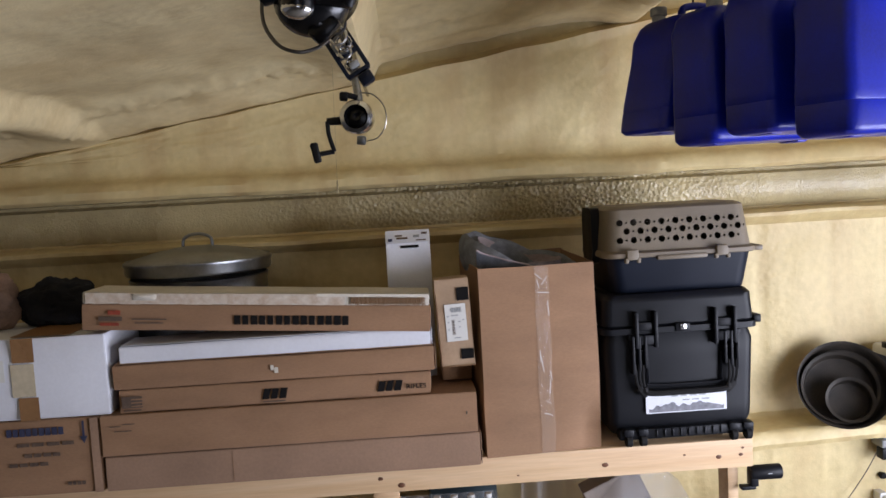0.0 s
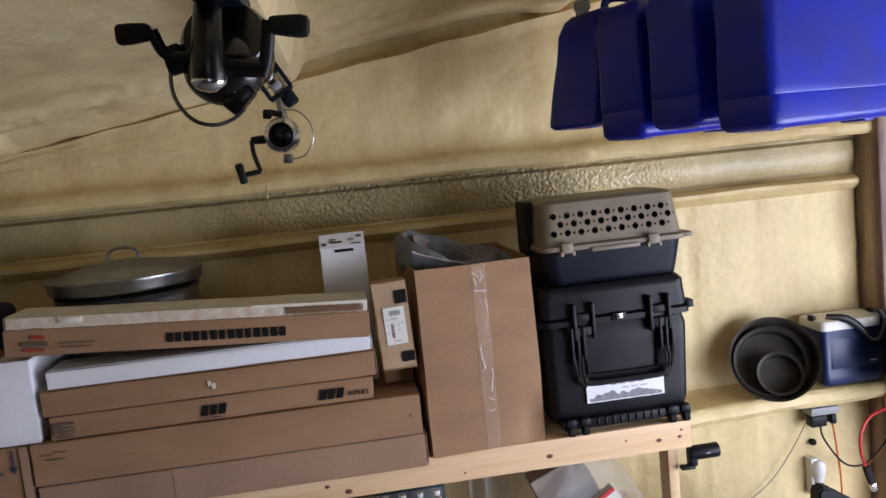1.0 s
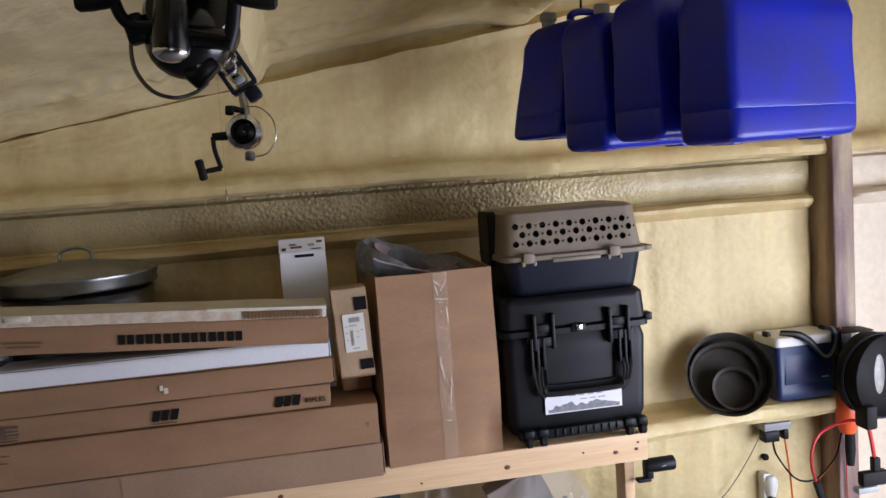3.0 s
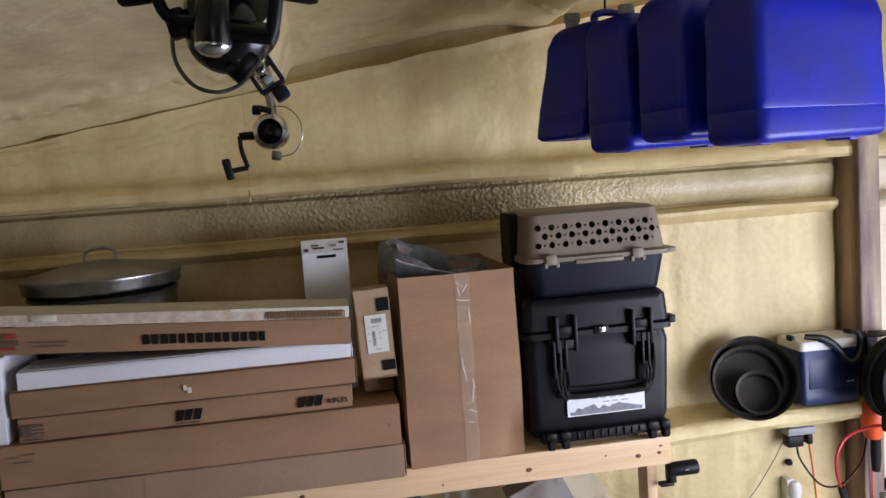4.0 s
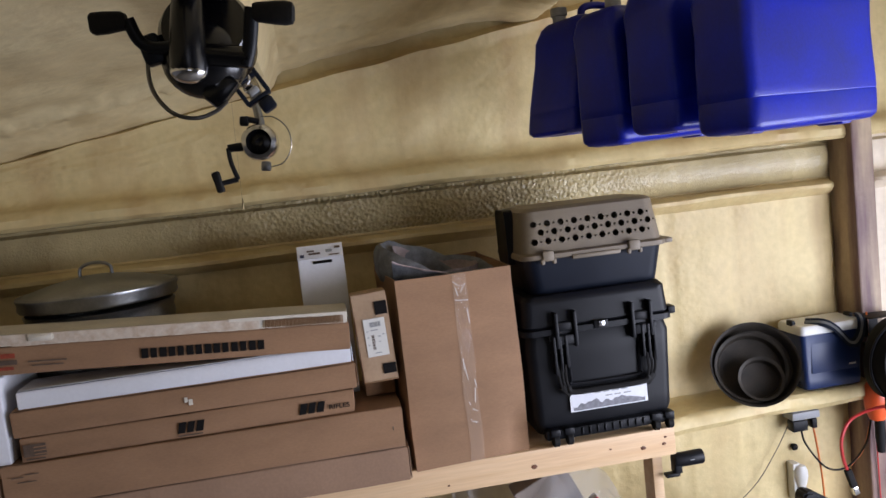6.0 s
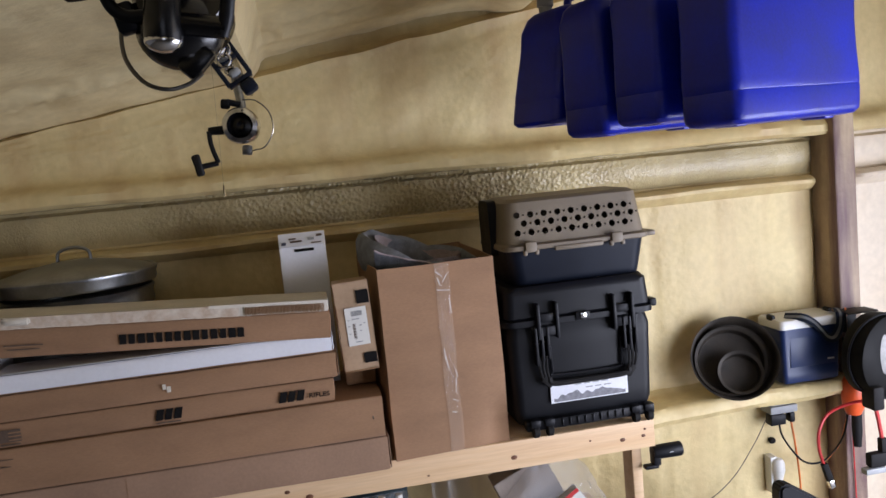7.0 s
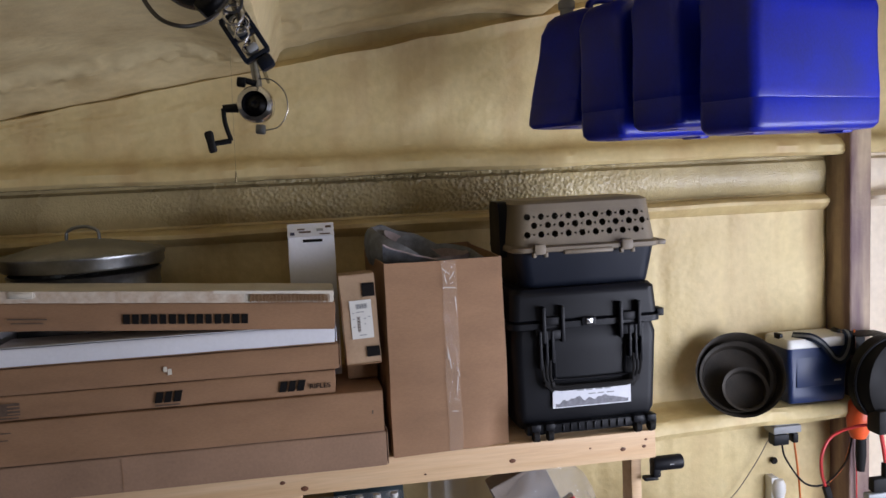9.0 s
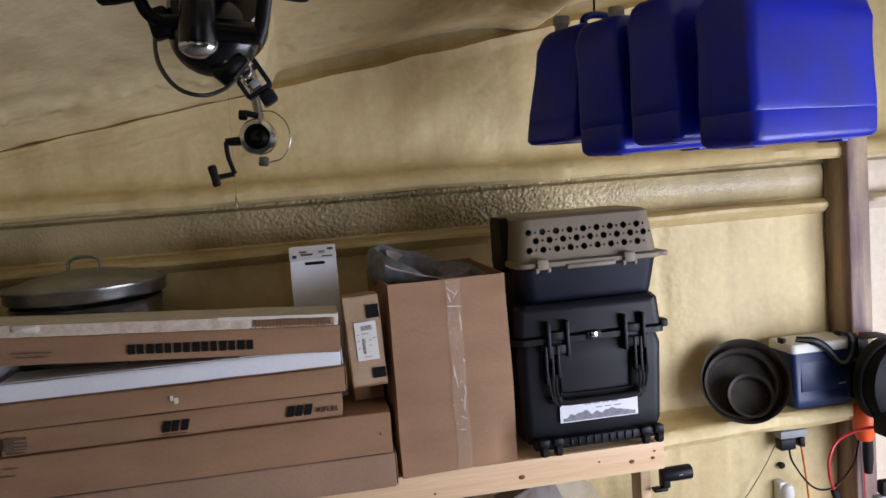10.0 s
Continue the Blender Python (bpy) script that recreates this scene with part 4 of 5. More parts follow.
def cooler():
    c = thing("cooler", 1.858, 3.045, LEDGE, "small navy cooler with a white lid and woven strap", "cooler")

    def ring(z, w, d, r=0.02):
        return [(p[0], p[1], z) for p in round_rect(w, d, r, 4)]
    part("body", loft([ring(0.0, 0.256, 0.155), ring(0.004, 0.262, 0.16), ring(0.05, 0.268, 0.164), ring(0.054, 0.264, 0.16), ring(0.238, 0.286, 0.178)]), COOLER_BLUE, c)
    part("front_panel", box(-0.105, 0.112, -0.0875, -0.078, 0.07, 0.20, 0.004), COOLER_BLUE, c)
    part("logo", box(0.068, 0.10, -0.0888, -0.0877, 0.088, 0.095), OFF_WHITE, c, "small pale mark", False)
    part("lid", loft([ring(0.238, 0.288, 0.18), ring(0.242, 0.296, 0.188), ring(0.268, 0.294, 0.186), ring(0.277, 0.282, 0.174), ring(0.278, 0.25, 0.13)]), OFF_WHITE, c, "off-white lid")
    strip = [(0.125, -0.02, 0.285), (0.128, -0.07, 0.300), (0.124, -0.105, 0.278), (0.116, -0.108, 0.225), (0.09, -0.108, 0.186), (0.06, -0.108, 0.19), (0.03, -0.108, 0.225), (-0.005, -0.107, 0.262), (-0.045, -0.09, 0.286), (-0.09, -0.03, 0.284)]
    for off, w, mat, lab in ((0.0, 0.020, material("strap_navy", (0.02, 0.03, 0.06), 0.9), "navy woven strap"), (0.0, 0.0065, material("strap_grey", (0.34, 0.35, 0.36), 0.9), "grey stripe")):
        pts = curve_points(strip, 7)
        bm = bmesh.new()
        last = None
        for i, p in enumerate(pts):
            d = (pts[min(i + 1, len(pts) - 1)] - pts[max(i - 1, 0)]).normalized()
            out = Vector((0.05, -0.85, 0.53)).normalized()
            s = d.cross(out).normalized()
            lift = out * (0.004 if w < 0.01 else 0)
            pair = (bm.verts.new(p + s * w + lift), bm.verts.new(p - s * w + lift))
            if last:
                bm.faces.new((last[0], last[1], pair[1], pair[0]))
            last = pair
        bmesh.ops.solidify(bm, geom=bm.faces[:], thickness=0.002)
        part("strap", bm, mat, c, lab)
    for x in (-0.136, 0.136):
        part("strap_lug", box(x - 0.009, x + 0.009, -0.025, 0.02, 0.262, 0.294, 0.005), BLACK_PLASTIC, c)


cooler()


def cord(name, keys, r, mat, label, category="cable"):
    t = new(name, finish(tube(curve_points(keys, 9), r, 8), name, mat, True))
    return tagged(t, label, category)


outlet = thing("outlet_box", 1.79, 3.13, 0.742, "grey outdoor outlet box under the foam ledge with plugs", "outlet")
part("cover", box(-0.058, 0.058, -0.045, 0.03, 0.055, 0.092, 0.004), GREY_PLASTIC, outlet)
part("box_body", box(-0.07, 0.062, -0.055, 0.03, 0.02, 0.054, 0.004), GREY_PLASTIC, outlet)
part("plug", box(-0.072, 0.0, -0.06, -0.01, -0.03, 0.019, 0.005), BLACK_PLASTIC, outlet, "black power adapter")
part("plug", box(0.022, 0.046, -0.058, -0.015, -0.025, 0.019, 0.004), BLACK_PLASTIC, outlet)
cord("power_cord", [(1.765, 3.09, 0.72), (1.775, 3.075, 0.65), (1.85, 3.06, 0.54), (1.93, 3.05, 0.52), (2.00, 3.04, 0.57), (2.035, 3.01, 0.67), (2.045, 2.99, 0.85), (2.04, 2.98, 1.05), (2.04, 2.985, 1.2)], 0.0045, BLACK_RUBBER, "black power cord looping up the column")
cord("extension_cord", [(1.824, 3.09, 0.725), (1.832, 3.075, 0.6), (1.85, 3.08, 0.42), (1.86, 3.1, 0.2), (1.88, 3.05, 0.006)], 0.0045, ORANGE_CORD, "orange extension cord hanging from the outlet")
cord("extension_cord", [(2.052, 3.0, 1.22), (2.056, 3.0, 1.0), (2.055, 3.005, 0.80), (2.03, 3.03, 0.62), (1.97, 3.05, 0.53)], 0.004, ORANGE_CORD, "orange cord beside the column")
cord("thin_wire", [(1.725, 3.12, 0.735), (1.66, 3.135, 0.61), (1.55, 3.14, 0.47), (1.40, 3.14, 0.38), (1.2, 3.14, 0.36), (1.0, 3.14, 0.42)], 0.0022, THIN_WIRE, "thin dark wire across the foam wall", "wire")
bulb = thing("wall_lamp", 1.765, 3.115, 0.40, "small white bulb in a holder on the foam wall", "lamp")
part("bulb", lathe([(0.001, 0.145), (0.02, 0.14), (0.03, 0.12), (0.031, 0.09), (0.024, 0.06), (0.02, 0.045)], 20), OFF_WHITE, bulb)
part("holder", lathe([(0.02, 0.046), (0.022, 0.02), (0.026, 0.0), (0.001, 0.0)], 20), GREY_PLASTIC, bulb)
part("bracket", box(-0.034, 0.0, 0.0, 0.06, -0.02, 0.15, 0.004), OFF_WHITE, bulb)
kn = lathe([(0.001, 0.03), (0.012, 0.028), (0.016, 0.018), (0.01, 0.006), (0.014, 0.0), (0.001, 0.0)], 14)
kn.transform(Matrix.Rotation(radians(90), 4, "X"))
ko = tagged(new("screw_hook", finish(kn, "screw_hook", BLACK_RUBBER, True)), "small dark screw hook on the foam wall", "hook")
ko.matrix_world = pose(1.765, 3.168, 0.615)


# cord reel on the column
def cord_reel():
    c = thing("cord_reel", 2.065, 2.80, 1.055, "black round cord reel on a bracket at the column", "cord reel")
    face = Matrix.Rotation(radians(90), 4, "X") @ Matrix.Rotation(radians(14), 4, "Y")
    part("drum", moved(lathe([(0.001, -0.07), (0.15, -0.07), (0.172, -0.055), (0.176, 0.02), (0.168, 0.042), (0.14, 0.054), (0.09, 0.058), (0.001, 0.058)], 48), face), material("dull_black_drum", (0.0035, 0.003, 0.003), 0.55, 0, 0.2, 20, 200, 0.1, spec=0.12), c)
    # grey oval painted where a see-through window would show the bright wall
    bm = lathe([(0.001, 0.006), (0.6, 0.005), (1, 0.0)], 32)
    bm.transform(face @ Matrix.Translation((-0.055, 0.02, 0.0585)) @ Matrix.Diagonal((0.030, 0.082, 1, 1)))
    part("window_oval", bm, material("window_grey", (0.26, 0.25, 0.235), 0.4, 0.0, 0.2, 30, 90), c, "grey oval plate in place of a see-through window")
    part("rim_edge", tube([(0.178 * math.cos(2 * math.pi * i / 40), -0.03, 0.178 * math.sin(2 * math.pi * i / 40)) for i in range(41)], 0.005, 6), BLACK_PLASTIC, c)
    part("arm", box(-0.02, 0.10, 0.07, 0.225, -0.03, 0.03, 0.006), BLACK_PLASTIC, c)
    part("outlet_block", box(0.12, 0.21, -0.07, -0.02, -0.10, 0.02, 0.01), BLACK_RUBBER, c)
    part("lower_arm", box(-0.122, -0.07, -0.10, -0.02, -0.20, -0.10, 0.012), BLACK_RUBBER, c)


cord_reel()
shelf_plate = thing("bracket", 2.06, 2.99, 1.165, "dark flat metal bracket fixed to the column", "bracket")
part("upright", box(-0.045, 0.06, 0.03, 0.038, -0.06, 0.045, 0.002), BLACK_PLASTIC, shelf_plate)
part("blade", box(-0.04, 0.10, -0.06, 0.03, 0.038, 0.044, 0.002), IRON, shelf_plate)
gun = thing("caulk_bottle", 2.048, 2.965, 0.755, "orange plastic tool with a black nozzle hung on the column", "tool")
part("body", lathe([(0.001, 0.17), (0.03, 0.168), (0.046, 0.15), (0.05, 0.10), (0.046, 0.04), (0.03, 0.0), (0.001, 0.0)], 24), ORANGE, gun)
part("nozzle", moved(lathe([(0.001, 0.0), (0.021, 0.0), (0.022, -0.08), (0.016, -0.15), (0.001, -0.155)], 18), Matrix.Translation((0.012, 0, 0))), BLACK_RUBBER, gun, "black nozzle")
part("hook", tube(curve_points([(0, 0, 0.165), (0.0, 0.02, 0.21), (0.02, 0.065, 0.23)], 5), 0.004), BLACK_RUBBER, gun)
cord("jumper_cable", [(2.02, 2.80, 0.865), (1.96, 2.86, 0.845), (1.88, 2.90, 0.80), (1.832, 2.90, 0.73), (1.828, 2.90, 0.65), (1.845, 2.90, 0.585)], 0.0068, RED_CORD, "thick red cable looping below the cord reel")
clip = thing("cable_clamp", 1.85, 2.90, 0.575, "black battery clamp at the end of the red cable", "clamp")
part("jaw", moved(box(-0.014, 0.014, -0.012, 0.012, -0.075, 0.01, 0.005), Matrix.Rotation(radians(-18), 4, "Y")), BLACK_RUBBER, clip)
part("tip", moved(box(-0.012, 0.012, -0.010, 0.010, -0.11, -0.074, 0.003), Matrix.Rotation(radians(-18), 4, "Y")), CHROME, clip, "bare metal jaw tip")
cord("jumper_cable", [(1.965, 2.72, 0.86), (1.97, 2.71, 0.80), (1.975, 2.70, 0.72)], 0.008, RED_CORD, "short red cable hanging from the reel")
cl2 = thing("cable_clamp", 1.975, 2.70, 0.66, "black battery clamp hanging on a short red cable", "clamp")
part("jaw", box(-0.07, 0.05, -0.02, 0.02, -0.03, 0.03, 0.01), BLACK_RUBBER, cl2)
part("grip", box(-0.015, 0.015, -0.015, 0.015, 0.028, 0.085, 0.005), BLACK_RUBBER, cl2)
part("plate", box(-0.09, 0.0, -0.018, 0.018, -0.055, -0.032, 0.003), GREY_PLASTIC, cl2)
cord("power_cord", [(2.075, 3.015, 0.86), (2.08, 3.02, 0.6), (2.085, 3.02, 0.3), (2.08, 3.0, 0.005)], 0.003, RED_CORD, "thin red cord down the column")

# dark board standing in front of the wall
board = thing("folding_table", 1.51, 2.34, 0.0, "black folded table top standing upright on the floor", "table", rot=(0, 0, 0))
bd = bmesh.new()
sec = [(-0.255, 0.0), (-0.24, 0.80), (-0.225, 0.815), (-0.20, 0.812), (0.42, 0.40), (0.45, 0.38), (0.45, 0.0)]
front = [bd.verts.new((x, -0.03, z)) for x, z in sec]
rear = [bd.verts.new((x, 0.03, z)) for x, z in sec]
bd.faces.new(front)
bd.faces.new(rear[::-1])
for i in range(len(sec)):
    j = (i + 1) % len(sec)
    bd.faces.new((front[i], front[j], rear[j], rear[i]))
bmesh.ops.bevel(bd, geom=bd.edges[:], offset=0.008, segments=2, affect="EDGES")
part("panel", bd, BLACK_PLASTIC, board)

# small security camera at the shelf's end
sc = thing("security_camera", 0.925, 2.545, 0.912, "small black cylindrical camera on the shelf end", "camera")
part("housing", moved(lathe([(0.001, -0.056), (0.023, -0.056), (0.026, -0.051), (0.0265, 0.05), (0.025, 0.054), (0.021, 0.046), (0.001, 0.044)], 28), Matrix.Translation((0.046, -0.01, 0.0)) @ Matrix.Rotation(radians(90), 4, "Y")), BLACK_PLASTIC, sc)
part("mount", box(-0.012, 0.016, -0.03, 0.012, -0.045, 0.015, 0.005), BLACK_PLASTIC, sc)
part("foot", box(-0.042, 0.01, -0.022, 0.01, -0.058, -0.044, 0.004), BLACK_PLASTIC, sc)
part("mark", box(0.045, 0.06, -0.0385, -0.0375, 0.001, 0.004), GREY_PLASTIC, sc, "", False)


# ---- under the shelf ----
LOW = 0.571


def water_pack():
    c = thing("bottle_pack", -0.14, 2.79, LOW, "shrink-wrapped pack of clear water bottles on the lower shelf", "bottles")
    for i in range(6):
        for j in range(2):
            bm = lathe([(0.001, 0.0), (0.028, 0.002), (0.031, 0.02), (0.029, 0.06), (0.031, 0.09), (0.029, 0.12), (0.031, 0.16), (0.026, 0.19), (0.013, 0.215), (0.013, 0.225)], 16)
            b = part("bottle", moved(bm, Matrix.Translation((-0.165 + 0.064 * i, -0.075 + 0.064 * j, 0))), BOTTLE, c)
            part("cap", moved(lathe([(0.001, 0.242), (0.014, 0.241), (0.0145, 0.225), (0.001, 0.225)], 14), Matrix.Translation((-0.165 + 0.064 * i, -0.075 + 0.064 * j, 0))), OFF_WHITE, b, "white screw cap")
            part("sleeve", moved(lathe([(0.0315, 0.08), (0.032, 0.082), (0.032, 0.13), (0.0315, 0.132)], 16), Matrix.Translation((-0.165 + 0.064 * i, -0.075 + 0.064 * j, 0))), COOLER_BLUE, b, "blue paper sleeve")
    part("wrap", loft([[(p[0] - 0.005, p[1] - 0.043, z) for p in round_rect(0.40, 0.14, 0.03)] for z in (0.0, 0.12, 0.235)], cap=False), FILM, c, "clear shrink film")


water_pack()
dk = carton(-0.20, 0.06, 2.90, 0.12, LOW, 0.28, material("dark_green_card", (0.015, 0.03, 0.035), 0.5), "dark green and blue carton behind the bottles", seed=31)

bag = thing("plastic_bag", 0.60, 2.80, LOW, "clear plastic bag of small boxes on the lower shelf", "bag")
rings = []
for k in range(22):
    u = k / 21
    w, d = 0.48 - 0.34 * u ** 1.6, 0.30 - 0.18 * u
    rings.append([Vector((p[0], p[1], 0.315 * u)) + Vector((0.03, 0.02, 0.012)) * noise.noise(Vector((p[0] * 9, p[1] * 9, u * 3))) for p in round_rect(w, d, min(w, d) * 0.42, 14)])
bf = loft(rings, cap=False)
for v in bf.verts:
    v.co += 0.022 * noise.noise_vector(v.co * 13) + 0.010 * noise.noise_vector(v.co * 37)
    v.co.z = max(0.001, v.co.z)
part("film", bf, FILM, bag, "wrinkled clear film")
neck = tube(curve_points([(0.0, 0, 0.29), (0.01, -0.01, 0.33), (0.035, -0.02, 0.345), (0.06, -0.05, 0.33)], 6), 0.022, 10, 0.008)
for v in neck.verts:
    v.co += 0.008 * noise.noise_vector(v.co * 60)
part("gathered_neck", neck, FILM, bag, "twisted neck of the bag")
ct = carton(0.46, 0.68, 2.76, 0.10, LOW + 0.045, 0.24, material("grey_board", (0.30, 0.25, 0.21), 0.8, 0, 0.1, 6, 90), "small pale carton tilted in the plastic bag", ry=-24, seed=33)
rb = thing("carton", 0.655, 2.695, LOW + 0.10, "small red, white and navy printed carton in the bag", "box", rot=(0, -33, 0))
part("body", warped_box(0.13, 0.04, 0.075, 0.001, 34, 4), OFF_WHITE, rb)
plate(rb, "red_band", -0.064, 0.064, 0.058, 0.0745, RED_CORD, -0.0225, label="red printed band")
plate(rb, "navy_band", -0.064, -0.02, 0.002, 0.055, BLUE_INK, -0.0225, label="navy printed block")
plate(rb, "print", -0.01, 0.055, 0.012, 0.022, FADED_INK, -0.0225)
milk = thing("bottle", 0.525, 2.70, LOW, "milky white rounded plastic bottle on the lower shelf", "bottle")
part("body", lathe([(0.001, 0.0), (0.05, 0.0), (0.058, 0.008), (0.060, 0.05), (0.059, 0.09), (0.052, 0.118), (0.036, 0.136), (0.022, 0.142)], 32), OFF_WHITE, milk)
part("cap", lathe([(0.022, 0.138), (0.024, 0.140), (0.024, 0.150), (0.021, 0.153), (0.001, 0.153)], 24), OFF_WHITE, milk)
clump("cloth_bundle", 0.68, 2.80, LOW + 0.001, 0.09, 0.07, 0.04, SMOKED, "dark cloth bundle on the lower shelf", "cloth", 17)
sh = bmesh.new()
rows = []
for i in range(30):
    u = i / 29
    rows.append([sh.verts.new((0.16 + 0.26 * u, 2.93 + 0.03 * math.sin(u * 19) + 0.012 * noise.noise(Vector((u * 9, w, 0))), 0.572 + 0.35 * w)) for w in (0, 0.25, 0.5, 0.75, 1)])
for a, b in zip(rows, rows[1:]):
    for k in range(4):
        sh.faces.new((a[k], a[k + 1], b[k + 1], b[k]))
tagged(new("plastic_sheet", finish(sh, "plastic_sheet", FILM, True)), "hanging sheet of cloudy clear plastic under the shelf", "sheet")


# ---- blue jugs hung from the roof ----
def jug(lean=0.0):
    """lean: how far one narrow side slopes in towards the top."""
    c = thing("water_jug", 0, 0, 0, "blue plastic water jug hung from the roof", "jug", "hanging blue jugs")
    t, w, h = 0.23, 0.50, 0.40

    def ring(z, a, b, r):
        return [(p[0], p[1], z) for p in round_rect(a, b, r, 6)]
    rings = [ring(0.0, t - 0.07, w - 0.07, 0.03), ring(0.003, t - 0.028, w - 0.028, 0.030), ring(0.014, t - 0.007, w - 0.007, 0.032), ring(0.024, t - 0.004, w - 0.004, 0.032), ring(0.040, t - 0.003, w - 0.003, 0.032), ring(0.080, t - 0.003, w - 0.003, 0.032), ring(0.084, t - 0.006, w - 0.006, 0.031), ring(0.088, t - 0.003, w - 0.003, 0.032)]
    for k in range(8):
        z = 0.11 + 0.22 * k / 7
        rings.append(ring(z, t - 0.003 - 0.006 * math.sin(math.pi * k / 7), w - 0.003 - 0.004 * math.sin(math.pi * k / 7), 0.032))
    rings += [ring(0.35, t - 0.006, w - 0.006, 0.044), ring(0.375, t - 0.02, w - 0.02, 0.045), ring(0.392, t - 0.05, w - 0.05, 0.045), ring(0.40, t - 0.11, w - 0.11, 0.03)]
    body = loft(rings)
    for v in body.verts:
        v.co += 0.005 * noise.noise_vector(v.co * 5) + 0.0015 * noise.noise_vector(v.co * 17)
        v.co.y += lean * v.co.z * (0.5 - v.co.y / w)
        # moulded foot notches at the base
        if v.co.z < 0.03 and abs(v.co.x) < 0.04:
            v.co.z += 0.010
    part("body", body, BLUE_PLASTIC, c)
    part("foot", box(-0.05, 0.05, -0.195, -0.15, -0.004, 0.02, 0.008), BLUE_PLASTIC, c)
    part("foot", box(-0.05, 0.05, 0.15, 0.195, -0.004, 0.02, 0.008), BLUE_PLASTIC, c)
    part("cap", moved(lathe([(0.022, 0.385), (0.022, 0.41), (0.027, 0.412), (0.027, 0.436), (0.024, 0.44), (0.001, 0.44)], 24), Matrix.Translation((-0.03, -0.12, 0))), GREY_PLASTIC, c, "grey screw cap")
    part("handle", tube(curve_points([(0, -0.05, 0.39), (0, -0.045, 0.43), (0, 0.0, 0.445), (0, 0.07, 0.44), (0, 0.1, 0.40)], 6), 0.013, 10), BLUE_PLASTIC, c)
    return c


ROW = Vector((0.402, -0.916, 0)).normalized()      # the row runs towards the doorway
FACE = Vector((0.916, 0.402, 0))
turn = -math.degrees(math.atan2(0.916, 0.402))
JUGS = ((-0.054, 2.102, 1.0, 1.0), (0.207, 2.050, 0.79, 1.0), (0.391, 2.066, 0.98, 1.0), (0.620, 2.040, 1.0, 1.14))
straight = None
for s, z, thin, wide in JUGS:
    edge = Vector((0.50, 2.46, 0)) + ROW * s
    mid = edge + ROW * 0.115 * thin + FACE * 0.25 * wide
    m = pose(mid.x, mid.y, z, 0, 0, turn) @ Matrix.Diagonal((thin, wide, 0.93 if s < 0 else 1, 1))
    if s < 0:
        ob = jug(0.22)
        ob.matrix_world = m
    elif straight is None:
        ob = straight = jug()
        ob.matrix_world = m
    else:
        ob = copy_thing(straight, m)
    cord("cord", [(mid.x, mid.y, z + (0.41 if s < 0 else 0.445)), (mid.x + 0.004, mid.y, z + 0.52), (mid.x, mid.y - 0.01, roof_z(mid.x) + 0.22)], 0.004, BLACK_RUBBER, "black cord holding a blue jug from the roof", "cord")


